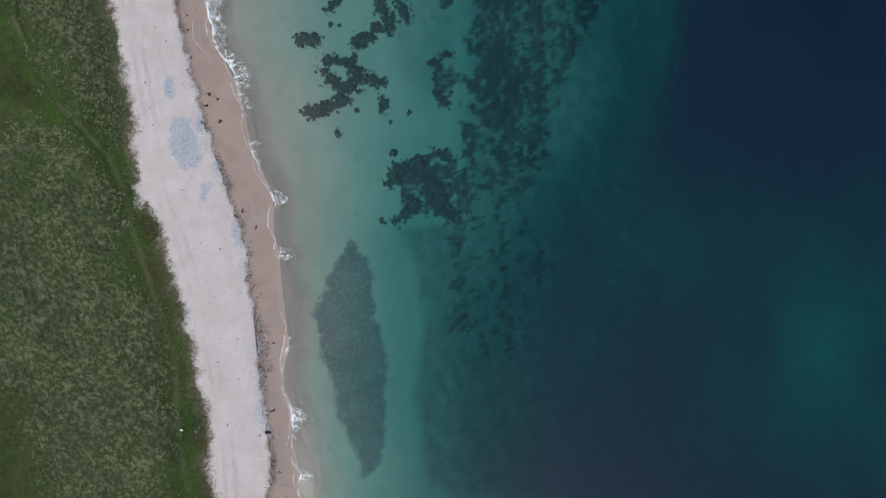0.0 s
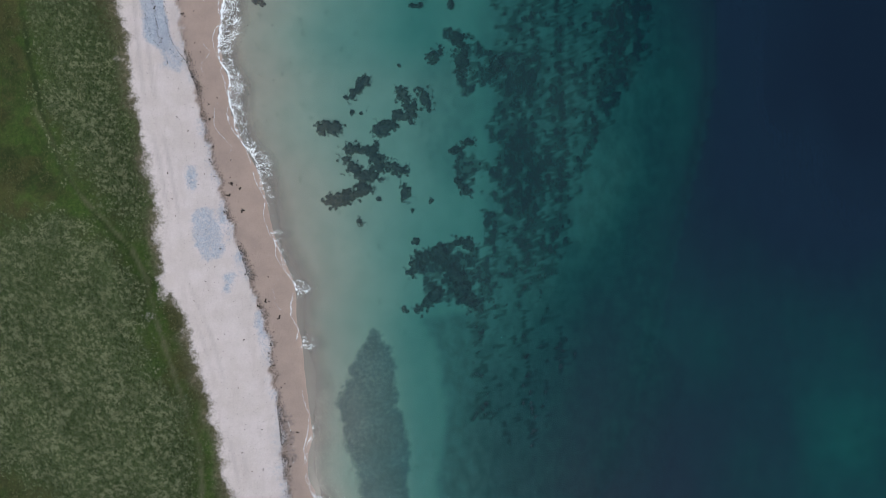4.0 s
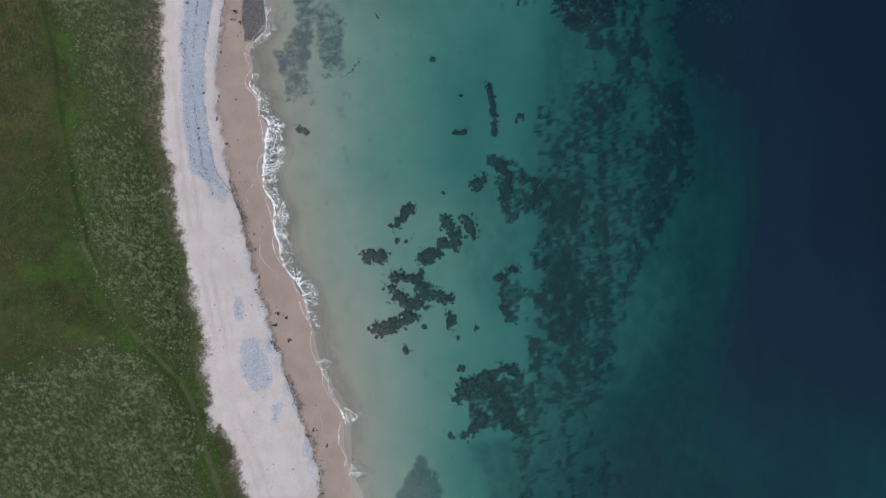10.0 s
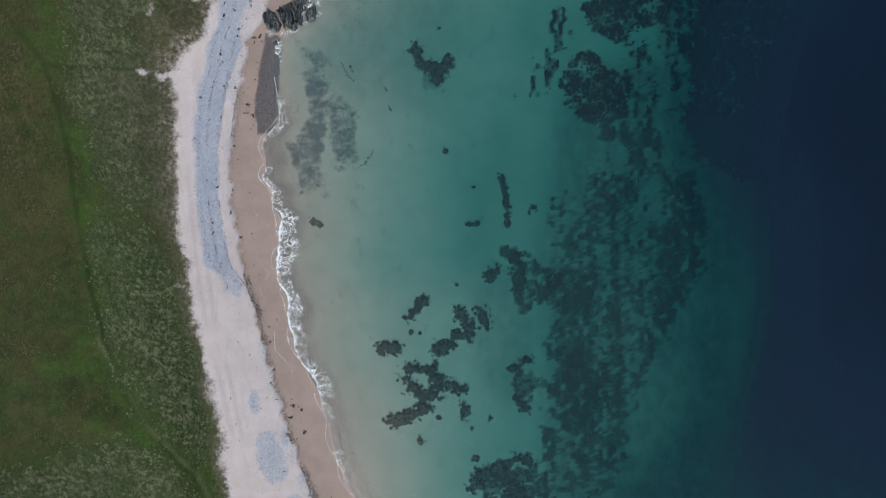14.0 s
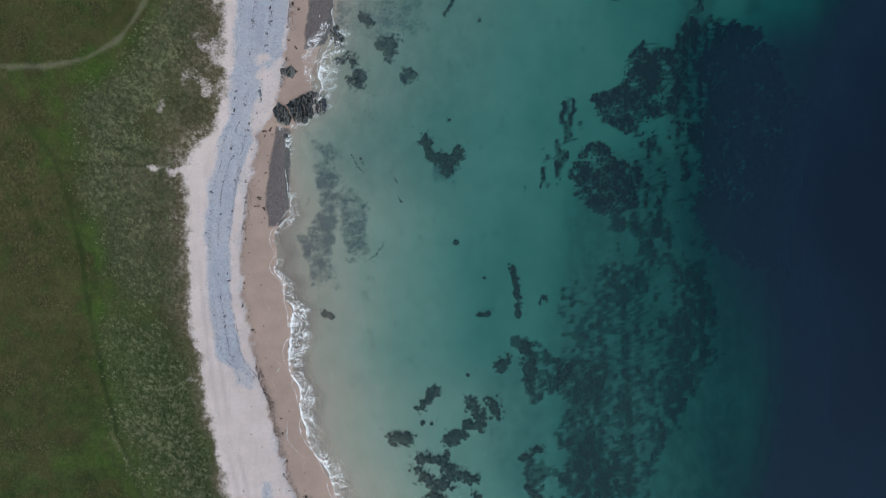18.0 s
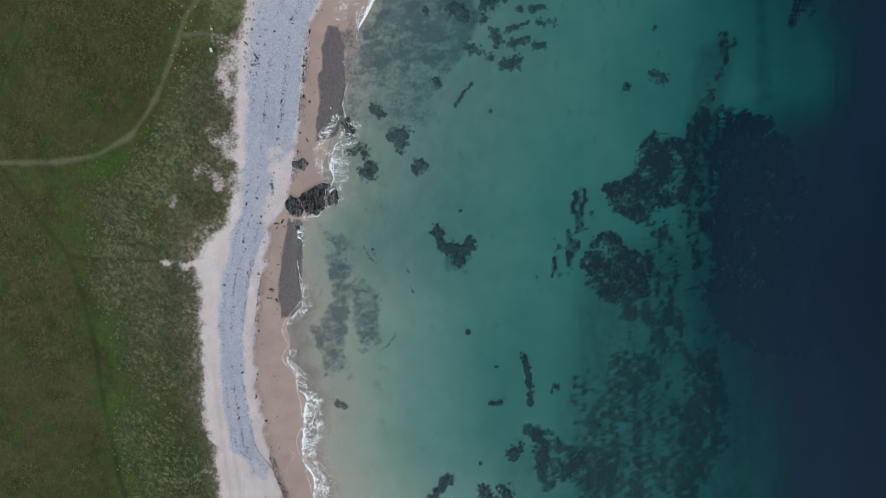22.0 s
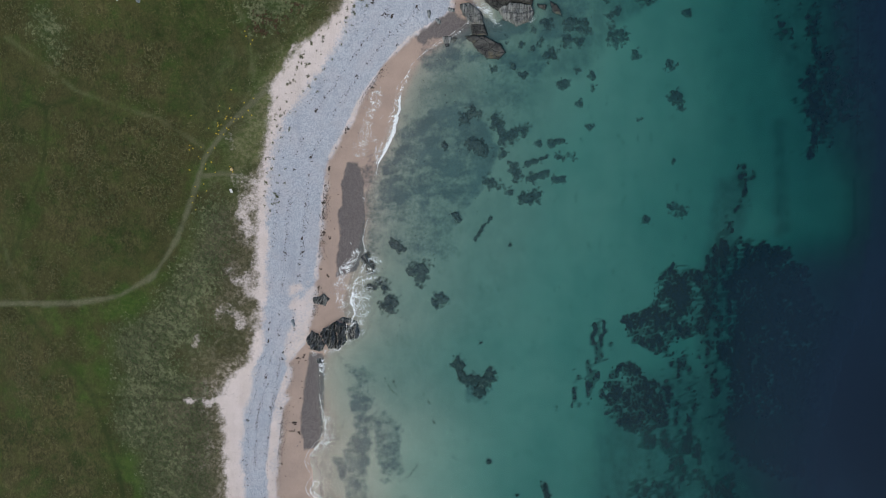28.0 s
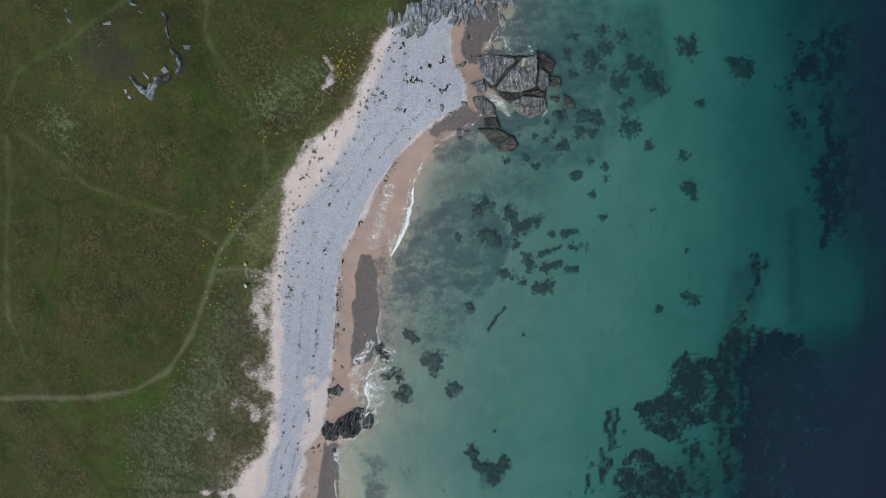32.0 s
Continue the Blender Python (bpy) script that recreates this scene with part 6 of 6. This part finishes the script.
x, y = rng.uniform(-100, -40, 300000), rng.uniform(-42, 162, 300000)
ok = in_marram(x, y) > rng.uniform(0, 1, len(x))
x, y = x[ok], y[ok]
tone_noise = 0.5 * vnoise(0.6 * x + 0.9 * y, 0.7 * (0.6 * y - 0.9 * x), 0.46, 99) + 0.5 * vnoise(0.5 * x + 0.9 * y, 0.6 * (0.5 * y - 0.9 * x), 0.27, 100)
tone = np.clip(0.50 - 0.16 * step(48, 58, y) + 0.26 * step(76, 92, y) + 2.3 * (tone_noise - 0.5), 0, 1)  # clumps turn paler and longer in short waves
v, f = tuft_arrays(x, y, ground_height(x, y), (0.32 + 0.26 * tone) * rng.uniform(0.7, 1.2, len(x)), 7, (0.25, 0.1), 7, 0.85)
me = mesh_of("dune_grass", v, f, MARRAM_LEAF, False)
add_values(me, "tip", np.tile([0.0, 0.0, 0.75, 0.75, 1.0], len(x) * 7))
add_values(me, "tone", np.repeat(np.clip(np.repeat(tone, 7) + rng.normal(0, 0.14, len(x) * 7), 0, 1), 5))
tagged(new("dune_grass", me), "grey-green clumps of long dune grass bent by wind", "grass", kind="stuff")
scatter("edge_grass", 90000, (-100, -22, -46, 172), at_edge, (0.2, 0.5), 5, (0.15, 0.1), DEAD_LEAF, "sparse dune grass along the sandy edge")
scatter("turf_tufts", 170000, (-108, -30, -46, 172), in_turf, (0.40, 0.90), 5, (0.1, 0.05), TURF_LEAF, "short rough tufts in the brown-green turf")


def herb_mesh(seed):
    v, f = tuft_arrays(*(np.array(q) for q in zip(*[(random.gauss(0, 0.16), random.gauss(0, 0.16), 0.0, random.uniform(0.25, 0.5)) for _ in range(9)])), 7, (0, 0), seed)
    return mesh_of("beach_plant", v, f, HERB, False)


HERBS = [herb_mesh(s) for s in range(5)]
for _ in range(130):
    y = random.uniform(116, 162)
    a = float(grass_line(y))
    x = a + abs(random.gauss(0, 1.7))
    ob = new("beach_plant", random.choice(HERBS))
    s = random.uniform(0.3, 0.85)
    ob.matrix_basis = pose(x, y, ground_z(x, y), 0, 0, random.uniform(0, 360)) @ Matrix.Diagonal((s, s, s, 1))
    tagged(ob, "small grey-green plant growing in sand beside the shingle", "plant", "plants on the upper beach")

for x, y in [(-45.1, 138.3), (-42.5, 140.9), (-45.3, 139.8), (-39.5, 144.9), (-42.4, 146.2), (-44.1, 139.3), (-46.1, 137.5), (-41.2, 142.5), (-37.1, 149.6), (-36.1, 151.9), (-37.6, 147.9), (-45.4, 141.7), (-43.8, 137.4), (-46.4, 143.1)]:
    ob = new("beach_plant", random.choice(HERBS))
    s = random.uniform(0.6, 1.0)
    ob.matrix_basis = pose(x, y, ground_z(x, y), 0, 0, random.uniform(0, 360)) @ Matrix.Diagonal((s, s, s, 1))
    tagged(ob, "low olive mat of leaves spreading over pale sand", "plant", "plants on the upper beach")

# brown seed heads of dock at the edge of the bare sand
DOCK = leaf_material("dry_seed_heads", (0.040, 0.022, 0.012), (0.115, 0.066, 0.034))
DOCKS = []
for seed in range(3):
    v, f = tuft_arrays(*(np.array(q) for q in zip(*[(random.gauss(0, 0.14), random.gauss(0, 0.14), 0.1, random.uniform(0.2, 0.4)) for _ in range(6)])), 7, (0, 0), seed + 80, 1.6)
    DOCKS.append(mesh_of("dock_plant", v, f, DOCK, False))
for cx, cy, r, n in ((-51.0, 148.5, 1.6, 26), (-52.1, 147.6, 1.3, 20), (-46.9, 151.3, 1.2, 14), (-43.6, 152.8, 0.9, 9)):
    for _ in range(n):
        x, y = cx + random.gauss(0, r), cy + random.gauss(0, r * 0.7)
        ob = new("dock_plant", random.choice(DOCKS))
        s = random.uniform(0.6, 1.2)
        ob.matrix_basis = pose(x, y, ground_z(x, y), 0, 0, random.uniform(0, 360)) @ Matrix.Diagonal((s, s, s, 1))
        tagged(ob, "dark brown seed heads of a dead plant in dune grass", "plant", "dead plants by the bare sand")

# yellow flowers by the path and at the bare sand
fl = []
for (cx, cy), r, n in zip([(-62.6, 127.1), (-59.9, 132.2), (-64.8, 121.1), (-57.0, 134.4), (-41.5, 158.3), (-39.6, 158.6), (-41.2, 155.1), (-38.7, 159.9), (-58.3, 124.7), (-54.5, 145.7), (-40.8, 155.4), (-39.9, 156.8), (-39.6, 154.2), (-41.6, 156.7)], (3, 3.5, 2, 2.5, 2, 2.2, 2, 2, 0.5, 2, 1.8, 1.8, 1.8, 1.2), (14, 20, 6, 9, 8, 9, 8, 5, 4, 4, 14, 10, 10, 6)):
    fl += [(cx + random.gauss(0, r * 0.6), cy + random.gauss(0, r * 0.6)) for _ in range(n)]
PETALS, ROSETTES = [], []
for seed in range(3):
    v, f = tuft_arrays(np.zeros(3), np.zeros(3), np.zeros(3) + 0.25, np.array([0.25, 0.2, 0.22]), 9, (0, 0), seed + 40)
    PETALS.append(mesh_of("flower_head", v, f, FLOWER, False))
    v, f = tuft_arrays(np.zeros(2), np.zeros(2), np.zeros(2), np.array([0.34, 0.28]), 8, (0, 0), seed + 60)
    ROSETTES.append(mesh_of("leaves", v, f, TURF_LEAF, False))
for x, y in fl:
    e = new("yellow_flower")
    e.matrix_basis = pose(x, y, ground_z(x, y), 0, 0, random.uniform(0, 360))
    tagged(e, "bright yellow wild flower in the dune grass", "flower", "yellow flowers beside the path")
    part("flower_head", random.choice(PETALS), e, "yellow petals")
    part("leaves", random.choice(ROSETTES), e, "green leaves")


# ---- small finds in the grass ----
def panel(name, x, y, w, d, h, turn, label):
    """A thin board with rounded corners on two low legs."""
    e = new(name)
    e.matrix_basis = pose(x, y, ground_z(x, y), 0, 0, turn)
    tagged(e, label, "sign")
    bm = bmesh.new()
    bmesh.ops.create_cube(bm, size=1.0, matrix=Matrix.LocRotScale((0, 0, h), Euler((radians(35), 0, 0)), (w, d, 0.03)))
    bmesh.ops.bevel(bm, geom=bm.edges[:], offset=0.012, segments=2, affect="EDGES")
    me = bpy.data.meshes.new("board")
    bm.to_mesh(me)
    bm.free()
    me.materials.append(WHITE_PAINT)
    part("board", me, e)
    for side in (-1, 1):
        bm = bmesh.new()
        bmesh.ops.create_cone(bm, segments=10, radius1=0.035, radius2=0.03, depth=h + 0.25, cap_ends=True, matrix=Matrix.Translation((side * w * 0.35, 0, h / 2 - 0.14)))
        me = bpy.data.meshes.new("leg")
        bm.to_mesh(me)
        bm.free()
        me.materials.append(WRACK)
        part("leg", me, e, "dark wooden leg")


panel("white_board", *[(-58.4, 121.2)][0], 0.42, 0.75, 0.7, 5, "small white board on short legs in the dune grass")
# a piece of white litter, given the board's shape with added legs
panel("white_board", *[(-45.6, -26.2)][0], 0.4, 0.45, 0.5, 20, "small white board standing in for litter in the green grass")
BUOY = rock_material("faded_buoy", (0.62, 0.42, 0.17), (0.74, 0.66, 0.48))
bm = bmesh.new()
bmesh.ops.create_uvsphere(bm, u_segments=20, v_segments=12, radius=0.26)
bmesh.ops.create_cone(bm, segments=12, radius1=0.07, radius2=0.05, depth=0.14, cap_ends=True, matrix=Matrix.Translation((0, 0, 0.30)))
me = bpy.data.meshes.new("buoy")
bm.to_mesh(me)
bm.free()
me.materials.append(BUOY)
bx, by = [(-58.3, 124.8)][0]
buoy = new("washed_up_buoy", me)
buoy.matrix_basis = pose(bx, by, ground_z(bx, by) + 0.2, 60, 0, 40)
tagged(buoy, "faded cream and orange buoy beside the sandy path", "buoy")
